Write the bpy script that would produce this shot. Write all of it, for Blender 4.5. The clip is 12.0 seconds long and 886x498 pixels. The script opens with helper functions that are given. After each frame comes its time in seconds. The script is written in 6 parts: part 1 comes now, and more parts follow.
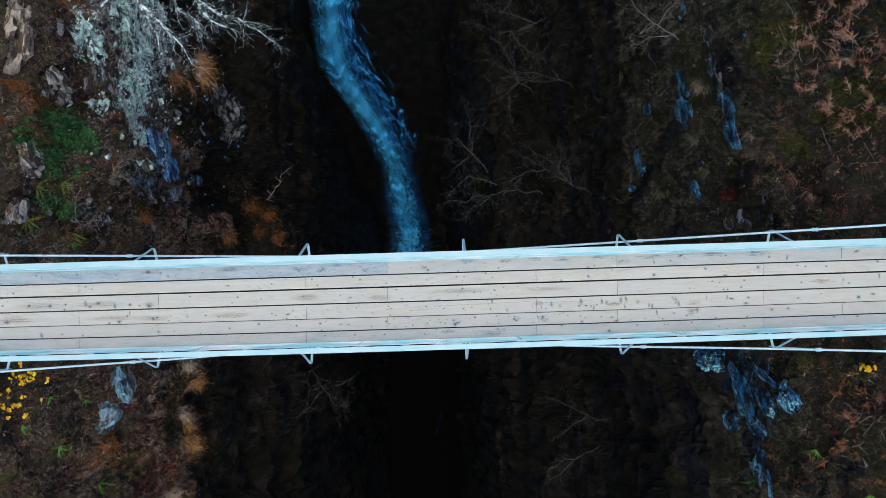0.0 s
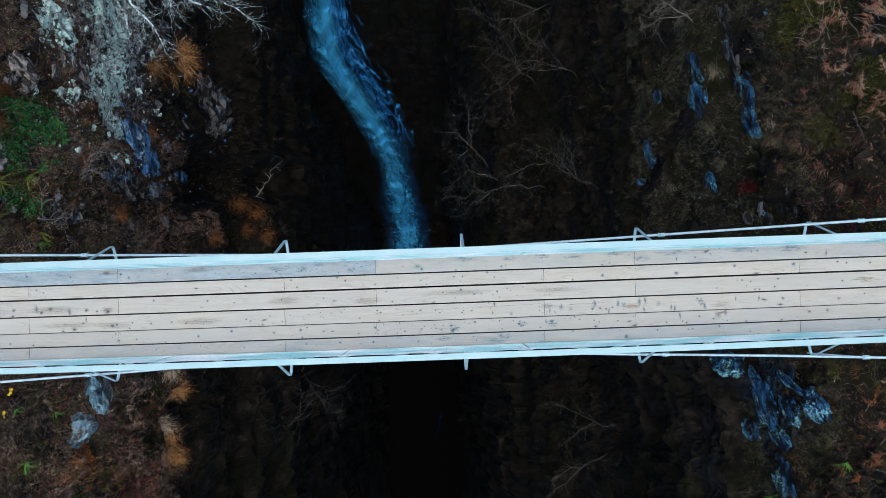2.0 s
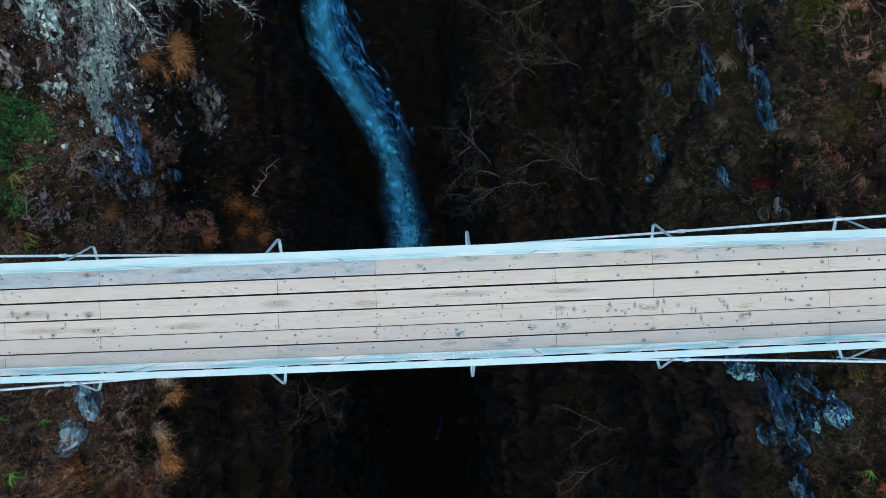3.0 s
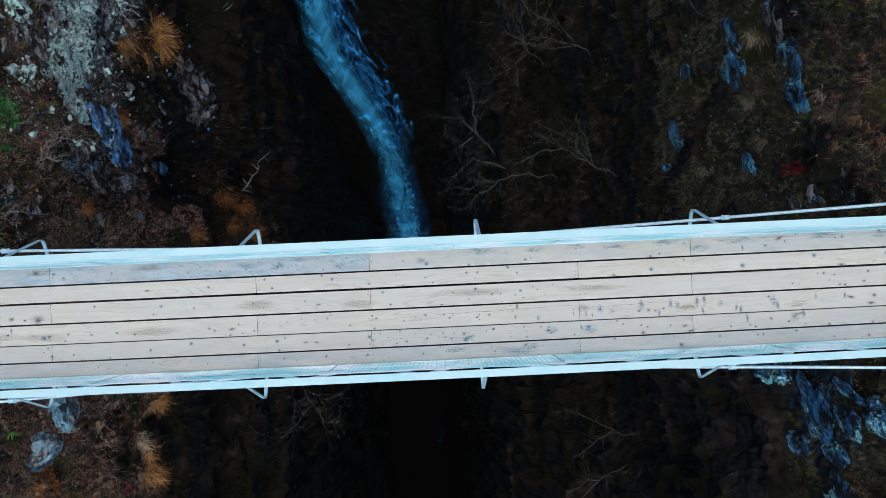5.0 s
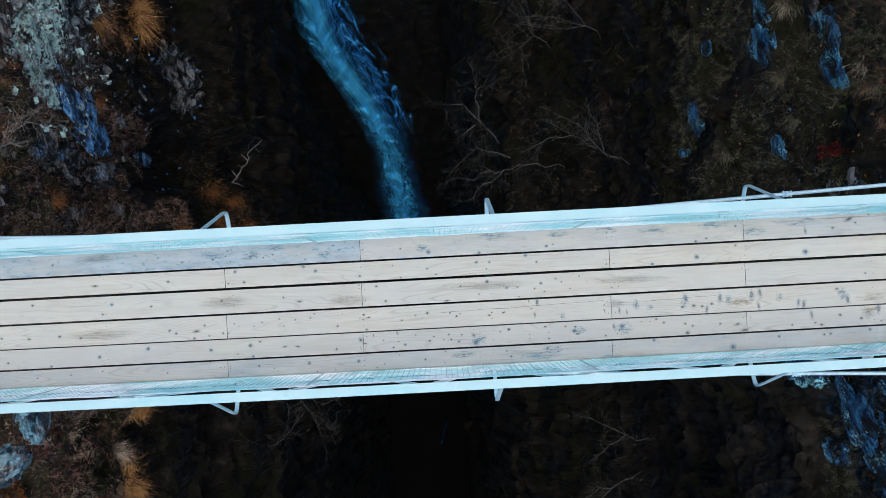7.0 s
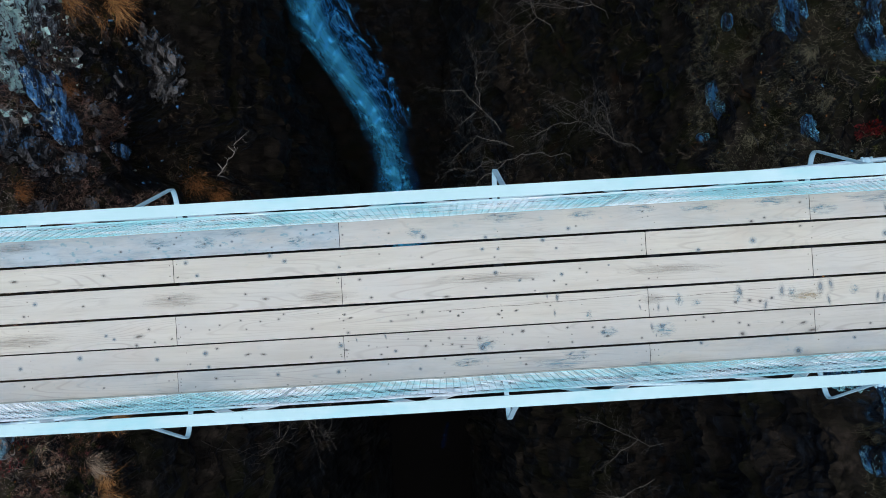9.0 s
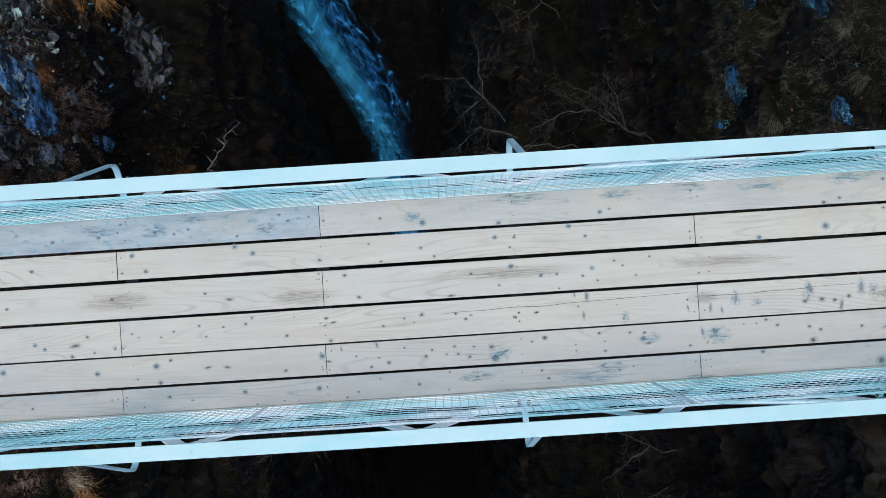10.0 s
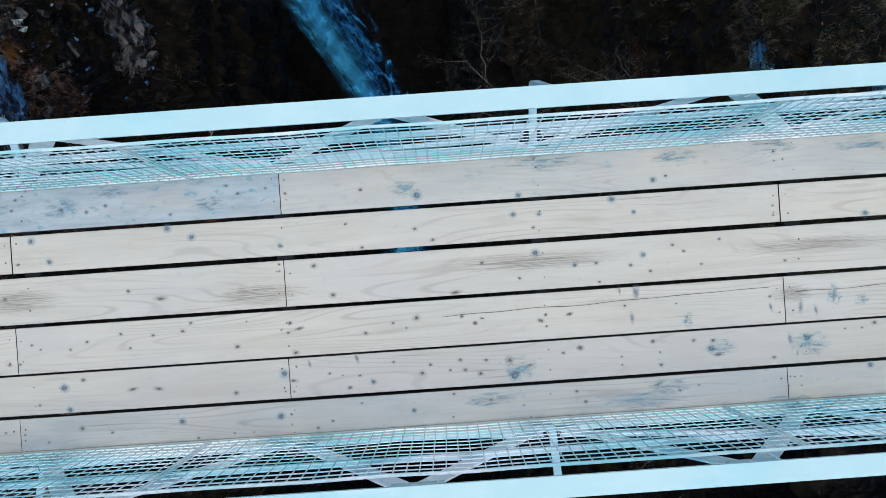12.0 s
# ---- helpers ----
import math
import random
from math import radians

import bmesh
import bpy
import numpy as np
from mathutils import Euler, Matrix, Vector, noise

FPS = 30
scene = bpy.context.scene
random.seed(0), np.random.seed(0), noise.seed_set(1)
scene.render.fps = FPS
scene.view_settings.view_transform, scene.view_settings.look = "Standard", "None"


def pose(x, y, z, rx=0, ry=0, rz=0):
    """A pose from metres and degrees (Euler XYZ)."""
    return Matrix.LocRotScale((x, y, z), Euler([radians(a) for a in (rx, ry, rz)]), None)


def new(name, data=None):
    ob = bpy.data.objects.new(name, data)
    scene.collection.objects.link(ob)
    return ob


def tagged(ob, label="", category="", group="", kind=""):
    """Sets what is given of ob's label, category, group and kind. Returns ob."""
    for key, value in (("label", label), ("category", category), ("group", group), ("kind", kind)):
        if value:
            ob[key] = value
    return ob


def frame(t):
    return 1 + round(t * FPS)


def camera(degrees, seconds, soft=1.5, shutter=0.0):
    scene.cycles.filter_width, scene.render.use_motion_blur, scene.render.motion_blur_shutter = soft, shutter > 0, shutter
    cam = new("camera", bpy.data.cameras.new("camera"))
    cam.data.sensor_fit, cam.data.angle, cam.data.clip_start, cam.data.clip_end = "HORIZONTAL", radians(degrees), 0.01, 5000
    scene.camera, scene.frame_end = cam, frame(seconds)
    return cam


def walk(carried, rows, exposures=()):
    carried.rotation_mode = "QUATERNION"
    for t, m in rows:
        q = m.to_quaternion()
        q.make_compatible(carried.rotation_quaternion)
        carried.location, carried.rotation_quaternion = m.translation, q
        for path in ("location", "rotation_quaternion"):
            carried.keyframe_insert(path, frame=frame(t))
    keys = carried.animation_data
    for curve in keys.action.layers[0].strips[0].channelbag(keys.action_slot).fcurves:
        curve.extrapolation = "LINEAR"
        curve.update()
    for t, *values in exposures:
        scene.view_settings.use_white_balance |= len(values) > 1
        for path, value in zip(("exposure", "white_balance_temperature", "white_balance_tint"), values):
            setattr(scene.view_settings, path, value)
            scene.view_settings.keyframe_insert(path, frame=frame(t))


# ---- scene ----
cam = camera(55.0, 12.0, soft=0.65)
# seconds, x, y, z, and the three turns in degrees: the camera hangs over the bridge and sinks towards it
ROWS = [
    (0.0, 0.8764, 0.7730, 13.2710, 0.124, -0.035, -1.703),
    (0.5, 0.9052, 0.7710, 13.1623, 0.110, -0.035, -1.766),
    (1.0, 0.9314, 0.7621, 12.8058, 0.104, -0.040, -1.844),
    (1.5, 0.9242, 0.7396, 12.2763, 0.113, -0.038, -1.930),
    (2.0, 0.9337, 0.7262, 11.7730, 0.116, -0.045, -2.030),
    (2.5, 0.9110, 0.7280, 11.3675, 0.108, -0.047, -2.158),
    (3.0, 0.8772, 0.7136, 10.9964, 0.105, -0.056, -2.280),
    (5.0, 0.8276, 0.6333, 9.4846, 0.037, -0.018, -2.670),
    (5.5, 0.8381, 0.5955, 9.0977, 0.028, -0.020, -2.760),
    (6.0, 0.8429, 0.5608, 8.7061, 0.009, -0.007, -2.847),
    (6.5, 0.8129, 0.5353, 8.3197, 0.000, 0.005, -2.926),
    (7.0, 0.7760, 0.5038, 7.9414, 0.001, -0.008, -2.991),
    (9.0, 0.7825, 0.3854, 6.4637, -0.025, -0.014, -3.434),
    (9.5, 0.7824, 0.3522, 5.8922, -0.047, 0.012, -3.556),
    (10.0, 0.7602, 0.3181, 5.2834, -0.060, 0.031, -3.644),
    (10.5, 0.7410, 0.3039, 4.7957, -0.083, 0.042, -3.719),
    (11.0, 0.7461, 0.2902, 4.4604, -0.110, 0.046, -3.769),
    (11.5, 0.7470, 0.2653, 4.1902, -0.179, 0.080, -3.822),
    (12.0, 0.7547, 0.2452, 3.9740, -0.279, 0.129, -3.904),
]
walk(cam, [(t, pose(*row)) for t, *row in ROWS])

# ---- light: an overcast day, with a wide weak sun behind the cloud ----
world = bpy.data.worlds.new("overcast_sky")
scene.world = world
world.use_nodes = True
wn, wl = world.node_tree.nodes, world.node_tree.links
sky = wn.new("ShaderNodeTexSky")
sky.sky_type, sky.sun_disc = "NISHITA", False
sky.sun_elevation, sky.sun_rotation = radians(84), radians(160)
sky.air_density, sky.dust_density, sky.ozone_density = 1.0, 3.0, 1.0
wl.new(sky.outputs["Color"], wn["Background"].inputs["Color"])
wn["Background"].inputs["Strength"].default_value = 0.14
sun_data = bpy.data.lights.new("sun", "SUN")
sun_data.energy, sun_data.angle, sun_data.color = 1.1, radians(60), (0.93, 1.0, 0.97)
sun = new("sun", sun_data)
sun.matrix_world = pose(0, 0, 40, 4, 0, -20)
scene.view_settings.exposure = 0.30


# ---- materials ----
class Nodes:
    """A short way to write node trees."""

    def __init__(self, name, roughness=0.7, metallic=0.0, gloss=0.35):
        self.mat = bpy.data.materials.new(name)
        self.mat.use_nodes = True
        self.tree = self.mat.node_tree
        self.bsdf = self.tree.nodes["Principled BSDF"]
        self.bsdf.inputs["Roughness"].default_value = roughness
        self.bsdf.inputs["Metallic"].default_value = metallic
        self.bsdf.inputs["Specular IOR Level"].default_value = gloss

    def put(self, socket, value):
        if isinstance(value, bpy.types.NodeSocket):
            self.tree.links.new(value, socket)
        elif value is not None:
            socket.default_value = value

    def coords(self, scale=(1, 1, 1), kind="Object", spread=0.0, turn=(0, 0, 0)):
        node = self.tree.nodes.new("ShaderNodeTexCoord")
        out = node.outputs[kind]
        if spread:
            info = self.tree.nodes.new("ShaderNodeObjectInfo")
            add = self.tree.nodes.new("ShaderNodeVectorMath")
            add.operation = "MULTIPLY_ADD"
            self.put(add.inputs[0], info.outputs["Random"])
            add.inputs[1].default_value = (spread, spread * 1.7, spread * 0.6)
            self.put(add.inputs[2], out)
            out = add.outputs[0]
        m = self.tree.nodes.new("ShaderNodeMapping")
        m.inputs["Scale"].default_value = scale
        m.inputs["Rotation"].default_value = turn
        self.put(m.inputs["Vector"], out)
        return m.outputs[0]

    def noise(self, vec, scale, detail=4.0, rough=0.55, warp=0.0):
        n = self.tree.nodes.new("ShaderNodeTexNoise")
        self.put(n.inputs["Vector"], vec)
        n.inputs["Scale"].default_value = scale
        n.inputs["Detail"].default_value = detail
        n.inputs["Roughness"].default_value = rough
        n.inputs["Distortion"].default_value = warp
        return n.outputs["Fac"]

    def voronoi(self, vec, scale, out="Distance", feature="F1", flat=False):
        n = self.tree.nodes.new("ShaderNodeTexVoronoi")
        n.feature = feature
        n.voronoi_dimensions = "2D" if flat else "3D"
        self.put(n.inputs["Vector"], vec)
        n.inputs["Scale"].default_value = scale
        return n.outputs[out]

    def ramp(self, fac, *stops):
        n = self.tree.nodes.new("ShaderNodeValToRGB")
        self.put(n.inputs[0], fac)
        els = n.color_ramp.elements
        while len(els) < len(stops):
            els.new(0.5)
        for el, (at, col) in zip(els, stops):
            el.position = at
            el.color = (*col, 1) if isinstance(col, tuple) else (col, col, col, 1)
        return n.outputs["Color"]

    def mix(self, fac, a, b, how="MIX"):
        n = self.tree.nodes.new("ShaderNodeMix")
        n.data_type, n.blend_type = "RGBA", how
        self.put(n.inputs[0], fac)
        self.put(n.inputs[6], (*a, 1) if isinstance(a, tuple) else a)
        self.put(n.inputs[7], (*b, 1) if isinstance(b, tuple) else b)
        return n.outputs[2]

    def math(self, op, a, b=0.0):
        n = self.tree.nodes.new("ShaderNodeMath")
        n.operation = op
        self.put(n.inputs[0], a)
        self.put(n.inputs[1], b)
        return n.outputs[0]

    def island(self):
        return self.tree.nodes.new("ShaderNodeNewGeometry").outputs["Random Per Island"]

    def upward(self):
        g = self.tree.nodes.new("ShaderNodeNewGeometry")
        s = self.tree.nodes.new("ShaderNodeSeparateXYZ")
        self.put(s.inputs[0], g.outputs["Normal"])
        return s.outputs["Z"]

    def done(self, colour, bump=None, strength=0.3, depth=0.01, rough=None):
        self.put(self.bsdf.inputs["Base Color"], (*colour, 1) if isinstance(colour, tuple) else colour)
        if rough is not None:
            self.put(self.bsdf.inputs["Roughness"], rough)
        if bump is not None:
            b = self.tree.nodes.new("ShaderNodeBump")
            b.inputs["Strength"].default_value, b.inputs["Distance"].default_value = strength, depth
            self.put(b.inputs["Height"], bump)
            self.put(self.bsdf.inputs["Normal"], b.outputs[0])
        return self.mat


def wood_material(name, stain):
    """Weathered softwood; stain: how far the blue-green weather stain has taken the board."""
    n = Nodes(name, 0.75)
    v = n.coords(spread=40.0)
    fibre = n.noise(n.coords((2.2, 95.0, 30.0), spread=40.0), 1.5, 4.0, 0.6)
    broad = n.noise(n.coords((0.9, 9.0, 4.0), spread=40.0), 1.6, 4.0, 0.6, 0.8)
    cloud = n.noise(v, 1.3, 4.0, 0.6)
    col = n.ramp(broad, (0.32, (0.50, 0.468, 0.40)), (0.5, (0.555, 0.528, 0.455)), (0.7, (0.595, 0.572, 0.505)))
    col = n.mix(n.ramp(cloud, (0.42, 0.0), (0.70, 0.75)), col, (0.53, 0.525, 0.50))
    col = n.mix(n.ramp(n.noise(v, 2.6, 3.0), (0.56, 0.0), (0.74, 0.4)), col, (0.56, 0.47, 0.37))
    # growth rings cut lengthwise: nested contours, strong only in patches
    rise = n.noise(n.coords((0.55, 5.2, 1.0), spread=21.0), 1.0, 1.2, 0.4)
    rings = n.math("SINE", n.math("MULTIPLY", rise, 150.0))
    where = n.ramp(n.noise(n.coords((1.0, 2.0, 1.0), spread=13.0), 1.5, 3.0, 0.6), (0.45, 0.0), (0.64, 0.62))
    col = n.mix(n.math("MULTIPLY", n.ramp(rings, (0.55, 0.0), (1.0, 1.0)), where), col, (0.36, 0.325, 0.28))
    col = n.mix(n.ramp(fibre, (0.30, 0.30), (0.46, 0.0)), col, (0.42, 0.385, 0.335))
    info = n.tree.nodes.new("ShaderNodeObjectInfo").outputs["Random"]
    col = n.mix(n.ramp(info, (0.0, 0.0), (1.0, 0.4)), col, (0.46, 0.455, 0.43))
    # thin checks and dark weather streaks along the grain
    streak = n.noise(n.coords((0.9, 60.0, 5.0), spread=17.0), 1.3, 5.0, 0.7, 0.6)
    spot = n.noise(n.coords((0.9, 3.0, 1.0), spread=29.0), 1.2, 3.0, 0.6)
    col = n.mix(n.math("MULTIPLY", n.ramp(streak, (0.56, 0.0), (0.66, 0.8)), n.ramp(spot, (0.54, 0.0), (0.66, 1.0))), col, (0.20, 0.175, 0.145))
    grime = n.noise(n.coords((3.0, 7.0, 1.0), spread=11.0), 3.0, 7.0, 0.75)
    col = n.mix(n.ramp(grime, (0.60, 0.0), (0.74, 0.45)), col, (0.34, 0.33, 0.30))
    # blue-green weather stain: a wash, runs and small specks
    wash = n.ramp(n.noise(n.coords((0.8, 2.6, 1.0), spread=5.0), 1.6, 5.0, 0.65), (0.38 - 0.10 * stain, 0.0), (0.72 - 0.12 * stain, min(0.9, 0.15 + 0.6 * stain)))
    col = n.mix(wash, col, n.ramp(n.noise(n.coords((1.0, 5.0, 1.0)), 2.4, 6.0, 0.7), (0.35, (0.235, 0.315, 0.37)), (0.6, (0.40, 0.485, 0.53))))
    speck = n.ramp(n.noise(n.coords((1.0, 1.6, 1.0), spread=3.0), 17.0, 3.0, 0.5), (0.64 - 0.04 * stain, 0.0), (0.78 - 0.05 * stain, min(0.75, 0.15 + 0.45 * stain)))
    col = n.mix(speck, col, (0.14, 0.31, 0.375))
    h = n.math("ADD", n.math("MULTIPLY", fibre, 0.5), broad)
    return n.done(col, h, 0.25, 0.003)


def knot_material(name, heart, ring, halo, glow):
    """A knot: a heart, a darker ring round it, and a soft stained halo; glow: how strong the halo is."""
    n = Nodes(name, 0.7)
    far = n.tree.nodes.new("ShaderNodeVectorMath")
    far.operation = "LENGTH"
    n.put(far.inputs[0], n.coords())
    d = n.math("ADD", far.outputs["Value"], n.math("MULTIPLY", n.math("SUBTRACT", n.noise(n.coords(spread=30.0), 2.4, 5.0, 0.7), 0.5), 0.70))
    col = n.ramp(d, (0.12, heart), (0.24, ring), (0.34, ring), (0.46, halo))
    n.put(n.bsdf.inputs["Alpha"], n.ramp(d, (0.20, 0.75), (0.38, glow), (0.58, glow * 0.5), (0.92, 0.0)))
    return n.done(col)


def stain_material(name, dark, pale, grain, strength):
    """A weather mark on the boards, soft at its edge; grain: how strongly it is drawn out into lines."""
    n = Nodes(name, 0.8)
    far = n.tree.nodes.new("ShaderNodeVectorMath")
    far.operation = "LENGTH"
    n.put(far.inputs[0], n.coords())
    ragged = n.noise(n.coords((1.2, grain, 1.0), spread=30.0), 1.6, 6.0, 0.65, 0.6)
    body = n.ramp(n.math("ADD", n.math("SUBTRACT", 0.95, far.outputs["Value"]), n.math("MULTIPLY", n.math("SUBTRACT", ragged, 0.5), 1.6)), (0.15, 0.0), (0.75, 1.0))
    n.put(n.bsdf.inputs["Alpha"], n.math("MULTIPLY", body, n.ramp(ragged, (0.42, 0.08), (0.62, strength))))
    return n.done(n.mix(ragged, dark, pale))


def plain(name, base, other, scale=4.0, rough=0.6, metal=0.0, bump=0.15, spread=7.0):
    n = Nodes(name, rough, metal)
    v = n.coords(spread=spread)
    f = n.noise(v, scale, 6.0, 0.65)
    return n.done(n.mix(n.ramp(f, (0.35, 0.0), (0.68, 1.0)), base, other), n.noise(v, scale * 9, 3.0), bump, 0.004)


def paint_material():
    n = Nodes("pale_blue_white_paint", 0.45)
    v = n.coords()
    col = n.mix(n.ramp(n.noise(v, 2.3, 5.0, 0.6), (0.4, 0.0), (0.7, 1.0)), (0.385, 0.605, 0.635), (0.455, 0.66, 0.69))
    col = n.mix(n.ramp(n.noise(n.coords((0.8, 2.0, 1.0)), 1.3, 5.0, 0.65), (0.54, 0.0), (0.66, 0.7)), col, (0.29, 0.58, 0.63))
    wear = n.noise(v, 14.0, 6.0, 0.7)
    col = n.mix(n.ramp(wear, (0.64, 0.0), (0.72, 0.6)), col, (0.24, 0.42, 0.47))
    return n.done(col, n.noise(v, 40.0, 3.0), 0.1, 0.002)


def wire_material(name, white, teal, low, high):
    """White paint on wire and flats, gone teal in long patches."""
    n = Nodes(name, 0.45)
    v = n.coords()
    col = n.mix(n.ramp(n.noise(n.coords((0.8, 2.0, 1.6)), 1.5, 5.0, 0.65), (low, 0.0), (high, 1.0)), white, teal)
    col = n.mix(n.ramp(n.noise(v, 22.0, 5.0, 0.7), (0.58, 0.0), (0.68, 0.5)), col, tuple(0.6 * c for c in teal))
    return n.done(col, n.noise(v, 60.0, 3.0), 0.15, 0.002)


def ground_material():
    """Dark peaty earth with dead stems, moss, bare wet schist where it is steep; the gorge's shade is painted into its
    near-black tones.
    """
    n = Nodes("gorge_ground", 0.8, gloss=0.05)
    v = n.coords()
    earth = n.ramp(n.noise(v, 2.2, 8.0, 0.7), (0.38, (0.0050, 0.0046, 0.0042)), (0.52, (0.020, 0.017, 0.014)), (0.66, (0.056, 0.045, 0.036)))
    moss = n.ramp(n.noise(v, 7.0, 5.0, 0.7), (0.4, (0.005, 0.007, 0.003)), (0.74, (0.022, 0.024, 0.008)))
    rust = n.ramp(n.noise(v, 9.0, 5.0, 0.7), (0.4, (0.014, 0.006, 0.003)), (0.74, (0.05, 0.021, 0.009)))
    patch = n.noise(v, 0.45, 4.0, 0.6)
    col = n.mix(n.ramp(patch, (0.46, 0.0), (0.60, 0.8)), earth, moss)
    col = n.mix(n.ramp(n.noise(n.coords((1, 1, 1), turn=(0.5, 0.8, 0.1)), 0.7, 5.0, 0.7), (0.60, 0.0), (0.68, 0.7)), col, rust)
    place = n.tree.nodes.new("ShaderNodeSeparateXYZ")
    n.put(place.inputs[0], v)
    # earth turns paler high up, with dark hollows painted in by noise
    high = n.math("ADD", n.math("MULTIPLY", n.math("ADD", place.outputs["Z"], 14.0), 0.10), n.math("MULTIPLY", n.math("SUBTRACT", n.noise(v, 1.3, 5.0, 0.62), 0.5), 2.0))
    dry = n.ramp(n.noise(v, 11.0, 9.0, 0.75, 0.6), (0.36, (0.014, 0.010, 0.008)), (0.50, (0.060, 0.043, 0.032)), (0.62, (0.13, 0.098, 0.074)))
    dry = n.mix(n.ramp(n.noise(v, 1.9, 4.0, 0.6), (0.5, 0.0), (0.62, 0.75)), dry, n.ramp(n.noise(v, 13.0, 6.0, 0.7), (0.4, (0.025, 0.030, 0.010)), (0.62, (0.075, 0.080, 0.026))))
    # the far bank runs darker and greener; the depth's shade is painted in as near black
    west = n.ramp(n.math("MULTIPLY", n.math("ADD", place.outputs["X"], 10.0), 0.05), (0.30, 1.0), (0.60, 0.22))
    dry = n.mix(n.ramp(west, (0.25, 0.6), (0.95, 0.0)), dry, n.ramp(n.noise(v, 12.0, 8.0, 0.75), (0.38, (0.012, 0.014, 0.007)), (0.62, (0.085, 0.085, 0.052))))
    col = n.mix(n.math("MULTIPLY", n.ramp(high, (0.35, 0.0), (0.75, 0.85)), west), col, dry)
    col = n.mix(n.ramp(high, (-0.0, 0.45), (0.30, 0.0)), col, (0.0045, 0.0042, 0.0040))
    vein = n.noise(n.coords((1.0, 0.6, 3.0), turn=(0.4, 0.3, 0.9)), 2.4, 8.0, 0.75, 0.8)
    rock = n.ramp(vein, (0.42, (0.004, 0.0045, 0.0055)), (0.56, (0.018, 0.021, 0.026)), (0.66, (0.05, 0.065, 0.085)), (0.76, (0.15, 0.21, 0.28)))
    steep = n.ramp(n.math("ADD", n.upward(), n.math("MULTIPLY", n.noise(v, 1.3, 5.0), 0.5)), (0.42, 1.0), (0.72, 0.0))
    col = n.mix(steep, col, rock)
    # bare crags: a lichened one upstream, wet ones on the far bank with blue sky sheen painted in
    streak = n.noise(n.coords((2.4, 0.6, 1.2), turn=(0.1, 0.1, 0.15)), 3.6, 10.0, 0.76, 0.8)
    lichened = n.ramp(streak, (0.45, (0.010, 0.012, 0.014)), (0.51, (0.11, 0.115, 0.13)), (0.57, (0.30, 0.36, 0.40)), (0.61, (0.82, 0.98, 0.95)))
    blue = n.ramp(streak, (0.46, (0.004, 0.006, 0.010)), (0.56, (0.016, 0.055, 0.11)), (0.66, (0.10, 0.32, 0.48)), (0.74, (0.30, 0.70, 0.78)))
    for middle, squash, tint in (((-7.45, 6.4, -9.6), (0.75, 0.40, 0.30), lichened), ((8.25, -2.9, -7.2), (1.5, 0.7, 0.7), blue)):
        m = n.tree.nodes.new("ShaderNodeVectorMath")
        m.operation = "SUBTRACT"
        n.put(m.inputs[0], v)
        m.inputs[1].default_value = middle
        k = n.tree.nodes.new("ShaderNodeVectorMath")
        k.operation = "MULTIPLY"
        n.put(k.inputs[0], m.outputs[0])
        k.inputs[1].default_value = squash
        far = n.tree.nodes.new("ShaderNodeVectorMath")
        far.operation = "LENGTH"
        n.put(far.inputs[0], k.outputs[0])
        zone = n.math("ADD", far.outputs["Value"], n.math("MULTIPLY", n.math("SUBTRACT", n.noise(v, 1.7, 6.0, 0.7), 0.5), 2.2))
        col = n.mix(n.ramp(zone, (0.5, 0.9), (0.85, 0.0)), col, tint)
    wet = n.ramp(n.noise(v, 1.1, 4.0), (0.45, 0.35), (0.6, 0.85))
    return n.done(col, n.noise(v, 6.0, 10.0, 0.75), 0.9, 0.12, wet)


def rock_material(name, dark, mid, light, lichen, rough=0.5, fleck_at=0.56, crust_size=17.0, shift=0.0):
    """Splintered schist: long streaks, blocks of differing tone, crusts of lichen or a wet shine painted as pale
    flecks.
    """
    n = Nodes(name, rough, gloss=0.25)
    v = n.coords(spread=9.0)
    streak = n.noise(n.coords((2.6, 0.7, 1.1), spread=9.0, turn=(0.15, 0.1, 0.12)), 7.0, 10.0, 0.8, 0.2)
    block = n.voronoi(n.coords((9.0, 3.2, 4.5), spread=9.0, turn=(0.2, 0.1, 0.2)), 1.0, "Color")
    tone = n.math("ADD", n.math("MULTIPLY", streak, 0.72), n.math("MULTIPLY", block, 0.28))
    col = n.ramp(tone, (0.468 + shift, dark), (0.525 + shift, mid), (0.60 + shift, light))
    crust = n.math("ADD", n.math("MULTIPLY", n.noise(v, crust_size, 9.0, 0.74), 0.6), n.math("MULTIPLY", n.noise(v, 2.6, 4.0, 0.6), 0.4))
    col = n.mix(n.ramp(crust, (fleck_at, 0.0), (fleck_at + 0.025, 0.95)), col, lichen)
    return n.done(col, n.math("ADD", streak, n.noise(v, 20.0, 8.0, 0.75)), 1.0, 0.05)


